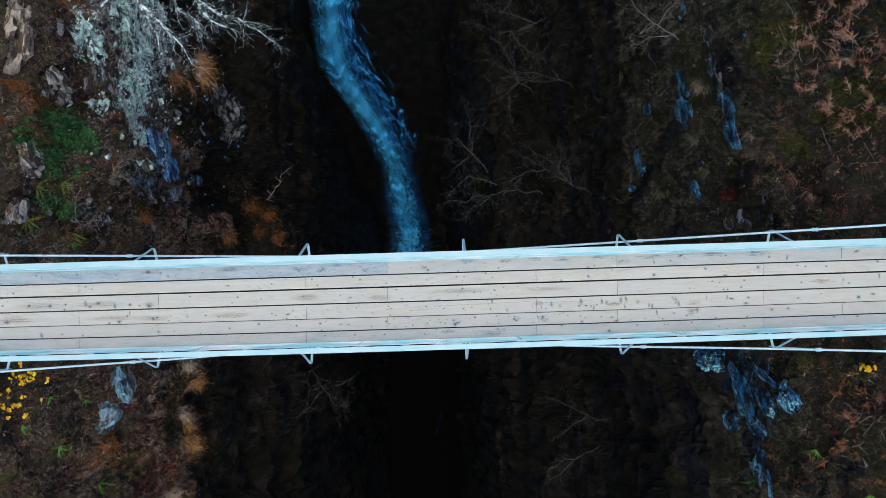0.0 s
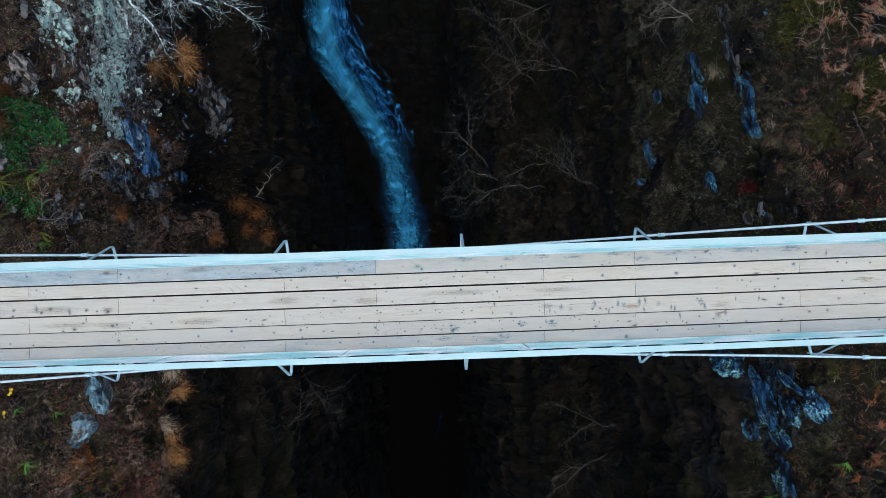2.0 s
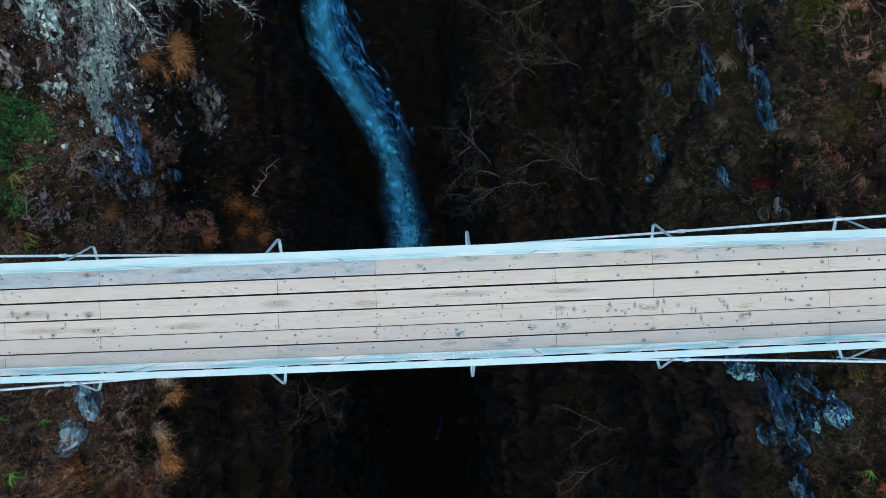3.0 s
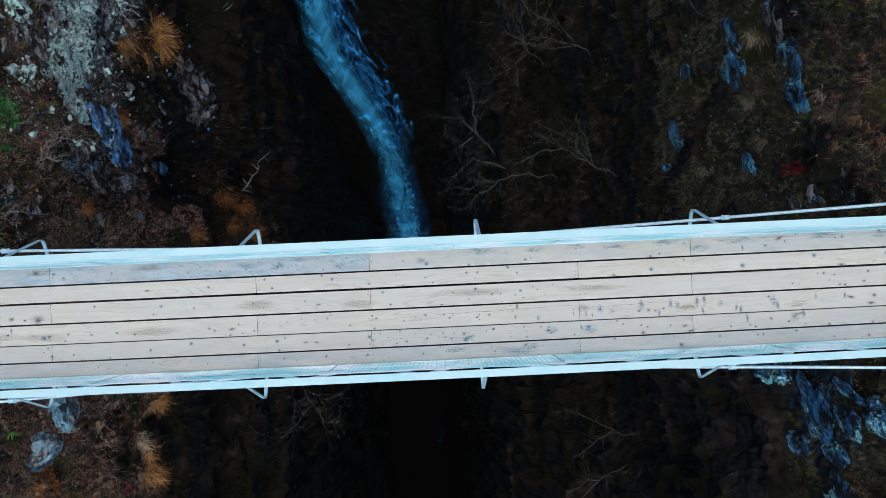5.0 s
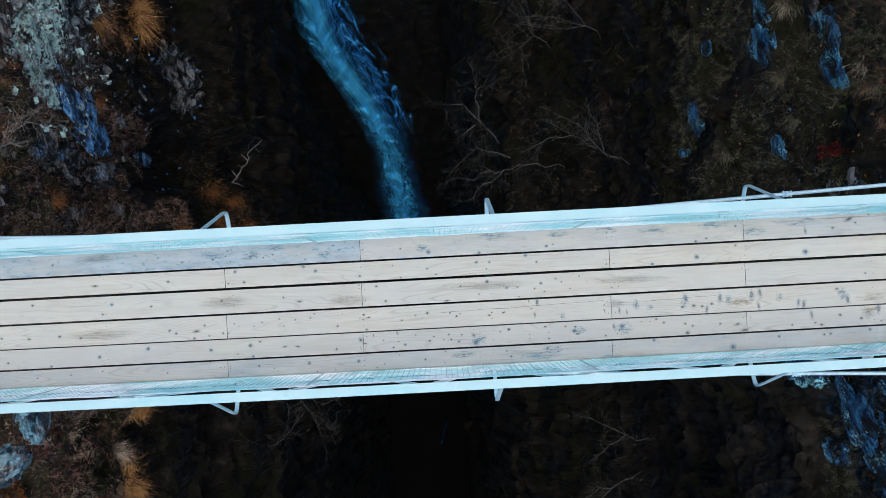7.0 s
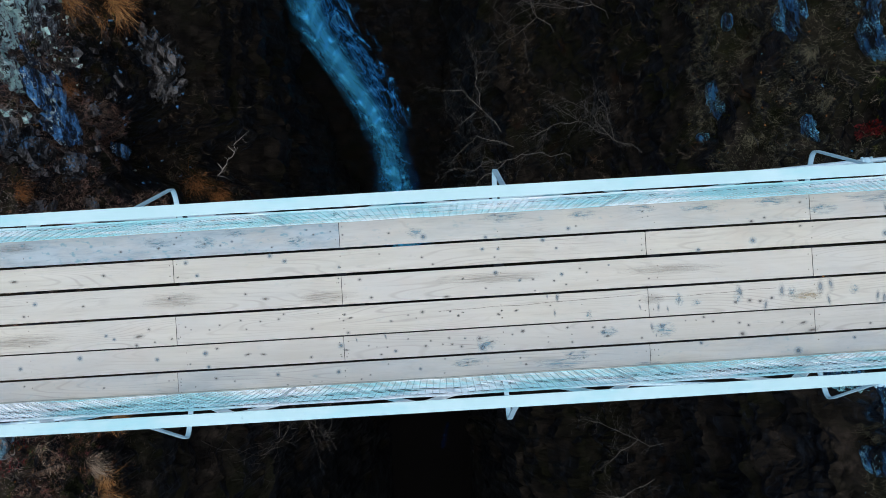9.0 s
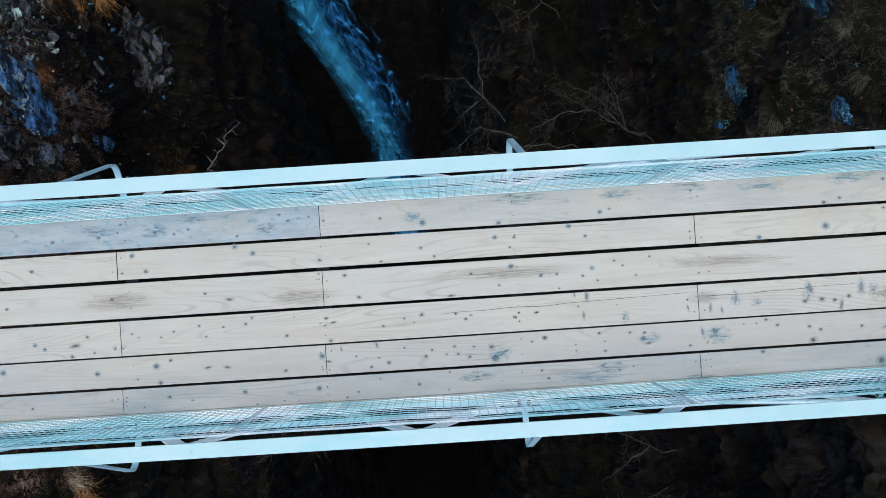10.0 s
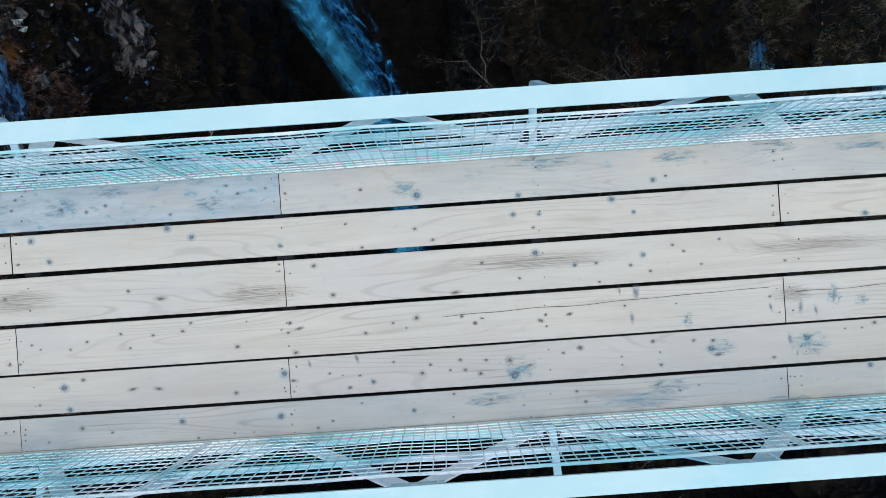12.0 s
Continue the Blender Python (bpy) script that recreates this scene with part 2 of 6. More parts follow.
def leaf_material(name, *cols, rough=0.6, own=0.5):
    """Blades keep to the tone of their drift, each a little off it; the shade of hollows is painted in as darker
    patches.
    """
    n = Nodes(name, rough, gloss=0.15)
    stops = [(i / max(1, len(cols) - 1), c) for i, c in enumerate(cols)]
    drift = n.math("MULTIPLY", n.math("SUBTRACT", n.noise(n.coords(), 2.4, 5.0, 0.65), 0.5), 2.6)
    col = n.ramp(n.math("ADD", n.math("MULTIPLY", n.island(), own), n.math("ADD", n.math("MULTIPLY", drift, 1.3 - own), 0.5 - own / 2)), *stops)
    # noise paints shaded hollows into the leaf colour
    hollow_shade = n.math("ADD", n.math("MULTIPLY", n.noise(n.coords(), 3.3, 5.0, 0.6), 0.8), n.math("MULTIPLY", n.island(), 0.2))
    col = n.mix(n.ramp(hollow_shade, (0.40, 0.75), (0.54, 0.0)), col, tuple(c * 0.3 for c in cols[0]))
    return n.done(col)


def lichen_bark():
    n = Nodes("lichened_white_bark", 0.85, gloss=0.1)
    v = n.coords()
    bark = n.ramp(n.noise(v, 30.0, 4.0), (0.4, (0.03, 0.028, 0.026)), (0.6, (0.11, 0.105, 0.10)))
    crust = n.noise(v, 9.0, 7.0, 0.7)
    col = n.mix(n.ramp(crust, (0.47, 0.0), (0.53, 1.0)), bark, n.ramp(n.noise(v, 25.0, 4.0), (0.4, (0.34, 0.46, 0.47)), (0.6, (0.78, 0.93, 0.93))))
    return n.done(col, crust, 0.6, 0.01)


def lace_material():
    """Thrown water torn into threads and flecks over deep blue."""
    n = Nodes("torn_lace_of_water", 0.6, gloss=0.02)
    uv = n.coords((1, 1, 1), kind="UV")
    mass = n.noise(n.coords((2.2, 1.6, 1.0), kind="UV"), 1.8, 9.0, 0.72, 1.6)
    fleck = n.noise(n.coords((11.0, 8.0, 1.0), kind="UV", turn=(0, 0, 0.5)), 1.6, 8.0, 0.75, 2.2)
    ridge = n.math("SUBTRACT", 1.0, n.math("MULTIPLY", n.math("ABSOLUTE", n.math("SUBTRACT", n.noise(n.coords((6.0, 4.2, 1.0), kind="UV"), 1.5, 5.0, 0.6, 1.5), 0.5)), 9.0))
    body = n.math("ADD", n.math("MULTIPLY", n.ramp(ridge, (0.0, 0.0), (1.0, 1.0)), 0.42), n.math("ADD", n.math("MULTIPLY", n.math("SUBTRACT", fleck, 0.42), 1.5), n.math("MULTIPLY", n.math("SUBTRACT", mass, 0.5), 2.2)))
    s = n.tree.nodes.new("ShaderNodeSeparateXYZ")
    n.put(s.inputs[0], uv)
    rim = n.math("ADD", n.math("MULTIPLY", n.math("SUBTRACT", 1.0, s.outputs["X"]), 1.9), n.math("MULTIPLY", n.math("SUBTRACT", mass, 0.52), 5.0))
    ends = n.ramp(n.math("MULTIPLY", s.outputs["Y"], 0.2), (0.42, 0.0), (0.52, 1.0), (0.80, 1.0), (0.88, 0.0))
    n.put(n.bsdf.inputs["Alpha"], n.math("MULTIPLY", n.math("MULTIPLY", ends, n.ramp(n.math("ADD", s.outputs["X"], n.math("MULTIPLY", n.math("SUBTRACT", mass, 0.5), 0.7)), (0.04, 0.0), (0.30, 1.0))), n.math("MULTIPLY", n.ramp(rim, (0.2, 0.0), (0.9, 1.0)), n.ramp(body, (0.0, 0.10), (0.45, 0.95)))))
    return n.done(n.ramp(body, (0.05, (0.006, 0.045, 0.17)), (0.45, (0.025, 0.20, 0.52)), (1.0, (0.11, 0.58, 1.0))), mass, 0.3, 0.1)


def water_material(name, deep, foam, lo, hi, cover, torn=3.4, fleck=0.32):
    """Falling water: white sheets over blue; cover is how closed they are, torn how ragged at the sides."""
    n = Nodes(name, 0.6, gloss=0.02)
    w = n.noise(n.coords((3.4, 1.5, 1.0), kind="UV"), 1.2, 9.0, 0.66, 1.2)
    thread = n.noise(n.coords((16.0, 2.2, 1.0), kind="UV"), 1.3, 6.0, 0.7, 0.9)
    fine = n.noise(n.coords((9.0, 10.0, 1.0), kind="UV"), 1.7, 8.0, 0.75, 0.8)
    s = n.tree.nodes.new("ShaderNodeSeparateXYZ")
    n.put(s.inputs[0], n.tree.nodes.new("ShaderNodeTexCoord").outputs["UV"])
    mixed = n.math("ADD", n.math("MULTIPLY", w, 0.62 - 0.5 * fleck), n.math("ADD", n.math("MULTIPLY", fine, fleck), n.math("MULTIPLY", thread, 0.38 - 0.5 * fleck)))
    # the fall is palest high up and runs darker and bluer as it drops
    mixed = n.math("ADD", mixed, n.ramp(n.math("MULTIPLY", s.outputs["Y"], 0.2), (0.20, -0.05), (0.34, 0.0), (0.62, 0.10)))
    mixed = n.math("ADD", mixed, n.math("MULTIPLY", n.math("SUBTRACT", 0.55, s.outputs["X"]), 0.07))
    side = n.math("SUBTRACT", 0.5, n.math("ABSOLUTE", n.math("SUBTRACT", s.outputs["X"], 0.5)))
    mixed = n.math("ADD", mixed, n.ramp(side, (0.04, 0.0), (0.34, 0.17)))
    mixed = n.math("SUBTRACT", mixed, 0.135)
    col = n.ramp(mixed, (lo, deep), ((lo + hi) / 2, tuple((a + b) * 0.40 for a, b in zip(deep, foam))), (hi, foam))
    # torn edges: u runs from 0 to 1 across the sheet
    edge = n.math("ADD", n.math("MULTIPLY", side, 2.3), n.math("MULTIPLY", n.math("SUBTRACT", n.math("ADD", n.math("MULTIPLY", fine, 0.6), n.math("MULTIPLY", w, 0.4)), 0.5), torn))
    n.put(n.bsdf.inputs["Alpha"], n.ramp(n.math("ADD", edge, cover), (0.0, 0.0), (0.5, 0.45), (1.0, 1.0)))
    return n.done(col, fine, 0.3, 0.1)


WOOD = wood_material("weathered_softwood", 0.0)
WOOD_EDGE = wood_material("edge_board_softwood", 0.52)
WOOD_BLUE = wood_material("blue_stained_softwood", 1.45)
# near black: the shade of the deck's gaps, put into the plank sides' colour
PLANK_SIDE = plain("gap_shade_plank_side", (0.012, 0.011, 0.010), (0.03, 0.027, 0.023), 12.0, 0.9)
PAINT = paint_material()
WIRE = wire_material("white_wire_with_teal_patches", (0.86, 0.94, 0.97), (0.36, 0.75, 0.80), 0.40, 0.57)
WIRE_TEAL = wire_material("wire_washed_over_with_teal", (0.82, 0.93, 0.96), (0.30, 0.70, 0.76), 0.37, 0.55)
CABLE = plain("pale_steel_rope", (0.55, 0.74, 0.82), (0.38, 0.55, 0.64), 20.0, 0.45, 0.2)
LATTICE = wire_material("worn_white_flat_bar", (0.90, 0.96, 0.98), (0.28, 0.60, 0.70), 0.47, 0.60)
IRON = plain("dark_wet_steel", (0.010, 0.018, 0.030), (0.022, 0.026, 0.036), 12.0, 0.8)
CHORD = wire_material("worn_teal_white_chord", (0.55, 0.72, 0.78), (0.26, 0.55, 0.62), 0.42, 0.60)
OUTRIGGER = plain("blue_white_painted_bar", (0.36, 0.60, 0.72), (0.52, 0.76, 0.85), 5.0, 0.45)
SCREW = plain("rusty_screw_head", (0.10, 0.095, 0.09), (0.17, 0.14, 0.11), 60.0, 0.5, 0.5)
KNOTS = {"RING": knot_material("blue_ringed_knot", (0.20, 0.28, 0.34), (0.07, 0.11, 0.15), (0.25, 0.47, 0.57), 0.40),
         "GREY": knot_material("grey_knot", (0.14, 0.135, 0.13), (0.17, 0.165, 0.16), (0.36, 0.35, 0.33), 0.30),
         "DRAWN": knot_material("drawn_out_knot", (0.16, 0.145, 0.13), (0.19, 0.175, 0.155), (0.36, 0.34, 0.30), 0.35),
         "SMEAR": knot_material("smeared_blue_grey_knot", (0.24, 0.29, 0.32), (0.22, 0.27, 0.30), (0.36, 0.43, 0.46), 0.32),
         "DOT": knot_material("black_pin_knot", (0.03, 0.03, 0.03), (0.05, 0.05, 0.05), (0.30, 0.29, 0.27), 0.15)}
BROWN_STAIN = stain_material("brown_weather_stain", (0.12, 0.10, 0.085), (0.30, 0.265, 0.22), 13.0, 0.54)
OCHRE_STAIN = stain_material("ochre_weather_stain", (0.34, 0.26, 0.13), (0.52, 0.45, 0.32), 2.0, 0.65)
TEAL_STAIN = stain_material("blue_green_weather_stain", (0.10, 0.24, 0.31), (0.30, 0.50, 0.58), 2.0, 0.60)
CRACK = plain("dark_crack", (0.06, 0.055, 0.05), (0.13, 0.12, 0.10), 20.0, 0.9)
TOE = plain("grey_green_board", (0.30, 0.36, 0.33), (0.50, 0.485, 0.42), 5.0, 0.95)
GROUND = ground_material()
# pale blue flecks of the blue, cyan and dark schist are painted wet shine
ROCK_BLUE = rock_material("wet_blue_schist", (0.002, 0.004, 0.008), (0.012, 0.060, 0.16), (0.05, 0.26, 0.52), (0.28, 0.78, 1.0), 0.35, 0.535, 34.0, 0.02)
ROCK_CYAN = rock_material("split_cyan_schist", (0.003, 0.006, 0.011), (0.010, 0.048, 0.14), (0.050, 0.23, 0.44), (0.40, 0.90, 1.0), 0.4, 0.54, 22.0, 0.02)
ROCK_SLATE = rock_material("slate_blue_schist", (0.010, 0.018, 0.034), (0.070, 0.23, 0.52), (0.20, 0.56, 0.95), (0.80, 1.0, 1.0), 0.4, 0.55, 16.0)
ROCK_PALE = rock_material("pale_blue_grey_schist", (0.05, 0.085, 0.11), (0.17, 0.38, 0.50), (0.38, 0.66, 0.78), (0.50, 0.40, 0.34), 0.5, 0.54)
ROCK_GREY = rock_material("grey_schist", (0.05, 0.047, 0.045), (0.34, 0.325, 0.315), (0.58, 0.555, 0.53), (0.48, 0.25, 0.09), 0.6, 0.57)
ROCK_TAN = rock_material("tan_weathered_schist", (0.12, 0.09, 0.07), (0.44, 0.35, 0.27), (0.68, 0.58, 0.47), (0.48, 0.22, 0.07), 0.6, 0.58)
ROCK_DARK = rock_material("dark_grey_schist", (0.005, 0.005, 0.005), (0.058, 0.056, 0.055), (0.23, 0.225, 0.225), (0.16, 0.34, 0.56), 0.45, 0.57)
ROCK_LICHEN = rock_material("lichened_schist", (0.016, 0.016, 0.016), (0.20, 0.21, 0.20), (0.48, 0.58, 0.58), (0.68, 0.98, 0.92), 0.7, 0.49, 11.0)
BARK = plain("grey_bark", (0.12, 0.11, 0.10), (0.26, 0.25, 0.23), 12.0, 0.85)
BARK_LICHEN = lichen_bark()
BARK_MID = plain("dull_grey_twigs", (0.06, 0.057, 0.052), (0.13, 0.125, 0.115), 12.0, 0.85)
BARK_DARK = plain("brown_twigs", (0.05, 0.045, 0.04), (0.13, 0.12, 0.11), 12.0, 0.85)
TUFT = leaf_material("orange_dead_grass", (0.16, 0.055, 0.015), (0.50, 0.20, 0.05), (0.62, 0.36, 0.15), (0.58, 0.36, 0.16), (0.34, 0.12, 0.026), own=1.0)
# the orange grass again, its colour darkened for tussocks on shaded ledges
TUFT_DIM = leaf_material("dim_orange_dead_grass", (0.06, 0.022, 0.008), (0.26, 0.10, 0.025), (0.34, 0.15, 0.05), (0.08, 0.032, 0.011), own=0.8)
BROWN_STEM = leaf_material("brown_stems", (0.1, 0.0625, 0.05), (0.338, 0.225, 0.175), (0.188, 0.0813, 0.0625), (0.42, 0.33, 0.26), (0.25, 0.163, 0.0875))
LEAF_BROWN = leaf_material("old_brown_leaves", (0.0945, 0.0783, 0.0702), (0.324, 0.27, 0.243), (0.176, 0.121, 0.0918), (0.36, 0.30, 0.26), (0.378, 0.162, 0.081), (0.176, 0.162, 0.0405))
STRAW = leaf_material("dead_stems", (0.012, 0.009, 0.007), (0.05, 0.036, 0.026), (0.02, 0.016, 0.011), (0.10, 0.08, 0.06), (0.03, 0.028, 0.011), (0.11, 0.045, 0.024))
BLEACHED = leaf_material("bleached_twigs", (0.13, 0.105, 0.09), (0.32, 0.275, 0.235), (0.10, 0.075, 0.06), (0.20, 0.13, 0.095))
GREEN_BRIGHT = leaf_material("bright_fern", (0.020, 0.095, 0.016), (0.055, 0.19, 0.03), (0.13, 0.27, 0.04))
SEDGE = leaf_material("olive_sedge", (0.020, 0.024, 0.011), (0.075, 0.074, 0.038), (0.20, 0.185, 0.13), (0.045, 0.048, 0.021))
BLEACHED_PALE = leaf_material("pale_grey_twigs", (0.23, 0.201, 0.184), (0.50, 0.46, 0.42), (0.138, 0.115, 0.103), (0.391, 0.322, 0.276))
LITTER = leaf_material("tan_leaf_litter", (0.20, 0.11, 0.06), (0.42, 0.30, 0.20), (0.10, 0.06, 0.035), (0.34, 0.15, 0.065), (0.52, 0.43, 0.33), (0.22, 0.07, 0.05), (0.20, 0.19, 0.05))
PINK_HEATHER = leaf_material("faded_pink_heather", (0.07, 0.028, 0.022), (0.26, 0.15, 0.12), (0.12, 0.05, 0.04), (0.42, 0.29, 0.24), (0.05, 0.04, 0.02))
HEATHER = leaf_material("red_brown_heather", (0.03, 0.009, 0.008), (0.12, 0.045, 0.035), (0.24, 0.13, 0.105), (0.04, 0.02, 0.016))
BRACKEN = leaf_material("dead_bracken", (0.24, 0.080, 0.046), (0.42, 0.185, 0.125), (0.11, 0.045, 0.028), (0.42, 0.27, 0.19), (0.24, 0.13, 0.068))
RUST_BRACKEN = leaf_material("rusty_bracken", (0.18, 0.055, 0.02), (0.36, 0.13, 0.05), (0.10, 0.035, 0.018), (0.42, 0.20, 0.10))
CRIMSON = leaf_material("crimson_leaves", (0.08, 0.011, 0.014), (0.20, 0.026, 0.028), (0.045, 0.009, 0.010))
CRIMSON_BRIGHT = leaf_material("bright_crimson_leaves", (0.08, 0.008, 0.008), (0.17, 0.015, 0.013), (0.05, 0.008, 0.008))
GREEN = leaf_material("green_leaves", (0.008, 0.050, 0.015), (0.020, 0.12, 0.034), (0.05, 0.20, 0.05), (0.012, 0.075, 0.022), own=0.8)
WINE = leaf_material("wine_red_stems", (0.07, 0.012, 0.014), (0.20, 0.035, 0.04), (0.30, 0.09, 0.08), (0.05, 0.01, 0.012))
OLIVE = leaf_material("olive_green_blades", (0.035, 0.045, 0.010), (0.13, 0.14, 0.028), (0.07, 0.11, 0.025), (0.20, 0.18, 0.05))
CREAM = leaf_material("cream_dead_grass", (0.20, 0.13, 0.085), (0.46, 0.36, 0.26), (0.66, 0.55, 0.42), (0.30, 0.20, 0.13))
RUSTY = leaf_material("rusty_dead_stems", (0.10, 0.035, 0.014), (0.34, 0.13, 0.045), (0.46, 0.22, 0.09), (0.18, 0.06, 0.025))
FERN = leaf_material("green_fern", (0.06, 0.095, 0.012), (0.16, 0.19, 0.025), (0.035, 0.075, 0.012))
RUST = leaf_material("rust_orange_moss", (0.2, 0.0625, 0.015), (0.475, 0.15, 0.025), (0.112, 0.0438, 0.015), (0.375, 0.188, 0.0375))
YELLOW = leaf_material("yellow_leaves", (0.80, 0.52, 0.012), (0.80, 0.64, 0.03), (0.70, 0.32, 0.01), (0.72, 0.60, 0.04))
MOSS = leaf_material("yellow_green_moss", (0.04, 0.045, 0.006), (0.12, 0.12, 0.014), (0.028, 0.036, 0.007), (0.16, 0.13, 0.02))
WATER = water_material("falling_water", (0.014, 0.10, 0.32), (0.075, 0.55, 1.0), 0.40, 0.585, -0.05, 2.9, 0.38)
SPRAY = lace_material()
# darkened copy of the water: a faint glint in the depth, put into colour
GLINT = water_material("painted_glint_water", (0.0005, 0.002, 0.008), (0.004, 0.022, 0.09), 0.42, 0.62, -0.5)
# near black with hardly any sheen: the gorge's shade is put into the colour
POOL = plain("shade_black_river_water", (0.0024, 0.0024, 0.0026), (0.0034, 0.0034, 0.0036), 0.8, 0.6)
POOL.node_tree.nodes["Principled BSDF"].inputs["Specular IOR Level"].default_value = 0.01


# ---- mesh helpers ----
def mesh_of(name, bm, material, smooth=False):
    me = bpy.data.meshes.new(name)
    bmesh.ops.recalc_face_normals(bm, faces=bm.faces)
    bm.to_mesh(me)
    bm.free()
    me.materials.append(material)
    if smooth:
        me.shade_smooth()
    return me


def raw_mesh(name, verts, faces, material, smooth=False):
    me = bpy.data.meshes.new(name)
    me.from_pydata(verts, [], faces)
    me.materials.append(material)
    if smooth:
        me.shade_smooth()
    me.update()
    return me


def part(name, me, parent, label=""):
    ob = new(name, me)
    ob.parent = parent
    return tagged(ob, label)


def thing(name, label, category, group="", at=(0, 0, 0), me=None, kind=""):
    ob = new(name, me)
    ob.location = at
    return tagged(ob, label, category, group, kind)


def box(bm, cx, cy, cz, sx, sy, sz, bevel=0.0):
    made = bmesh.ops.create_cube(bm, size=1.0, matrix=Matrix.LocRotScale((cx, cy, cz), None, (sx, sy, sz)))
    if bevel:
        edges = list({e for v in made["verts"] for e in v.link_edges})
        bmesh.ops.bevel(bm, geom=edges, offset=bevel, segments=1, affect="EDGES")


def bar(verts, faces, a, b, w, h, up=(0, 0, 1)):
    """A straight bar of w by h from a to b, closed at its ends."""
    a, b = Vector(a), Vector(b)
    d = (b - a).normalized()
    s = d.cross(Vector(up))
    s = (s if s.length > 1e-4 else d.cross(Vector((1, 0, 0)))).normalized()
    u = s.cross(d).normalized()
    k = len(verts)
    for p in (a, b):
        for i, j in ((-1, -1), (1, -1), (1, 1), (-1, 1)):
            verts.append(p + s * (i * w / 2) + u * (j * h / 2))
    faces += [(k, k + 1, k + 2, k + 3), (k + 7, k + 6, k + 5, k + 4)]
    faces += [(k + i, k + 4 + i, k + 4 + (i + 1) % 4, k + (i + 1) % 4) for i in range(4)]


def tube(verts, faces, points, radii, sides=6):
    """A round rod along points, with a radius for each."""
    k = len(verts)
    n = len(points)
    ref = Vector((0.3, 0.5, 0.81))
    for i, p in enumerate(points):
        d = (points[min(i + 1, n - 1)] - points[max(i - 1, 0)]).normalized()
        s = d.cross(ref)
        s = (s if s.length > 1e-3 else d.cross(Vector((1, 0, 0)))).normalized()
        u = d.cross(s)
        for j in range(sides):
            a = 2 * math.pi * j / sides
            verts.append(p + (s * math.cos(a) + u * math.sin(a)) * radii[i])
    for i in range(n - 1):
        for j in range(sides):
            q, r = k + i * sides, k + (i + 1) * sides
            faces.append((q + j, q + (j + 1) % sides, r + (j + 1) % sides, r + j))
    faces.append(tuple(range(k + sides - 1, k - 1, -1)))
    faces.append(tuple(range(k + (n - 1) * sides, k + n * sides)))


# ---- the gorge: one ground sheet from moor to moor ----
LEFT = [(-70, 6), (-30, 2.5), (-16, -0.4), (-12.5, -1.6), (-10.5, -3.0), (-9.0, -4.8), (-8.3, -6.6), (-7.7, -9.0), (-7.1, -11.6), (-6.8, -14.4),
        (-6.4, -16.6), (-5.3, -17.6), (-4.9, -19.2), (-4.7, -28.0), (-4.4, -40.0), (-3.7, -51.0)]
RIGHT = [(1.4, -51.0), (2.3, -40.0), (2.7, -27.0), (3.3, -21.6), (5.0, -18.8), (5.9, -15.4), (6.4, -11.9), (6.9, -10.0), (7.5, -8.0), (8.2, -6.1),
         (9.2, -4.3), (10.6, -2.9), (12.5, -1.6), (16, -0.4), (30, 2.5), (70, 6)]


def bed_height(y):
    """The river's bed: deep and level under the bridge, a stair of falls upstream."""
    return -51.5 + max(0.0, min(46.0, 2.35 * (y - 2.6)))


def bed_middle(y):
    return -1.3 - 0.27 * max(0.0, min(20.0, y - 2.6)) - 0.03 * min(0.0, y)


def along(points, counts):
    out = []
    for (a, b), n in zip(zip(points, points[1:]), counts):
        for i in range(n):
            f = i / n
            out.append((a[0] + (b[0] - a[0]) * f, a[1] + (b[1] - a[1]) * f))
    out.append(points[-1])
    return out


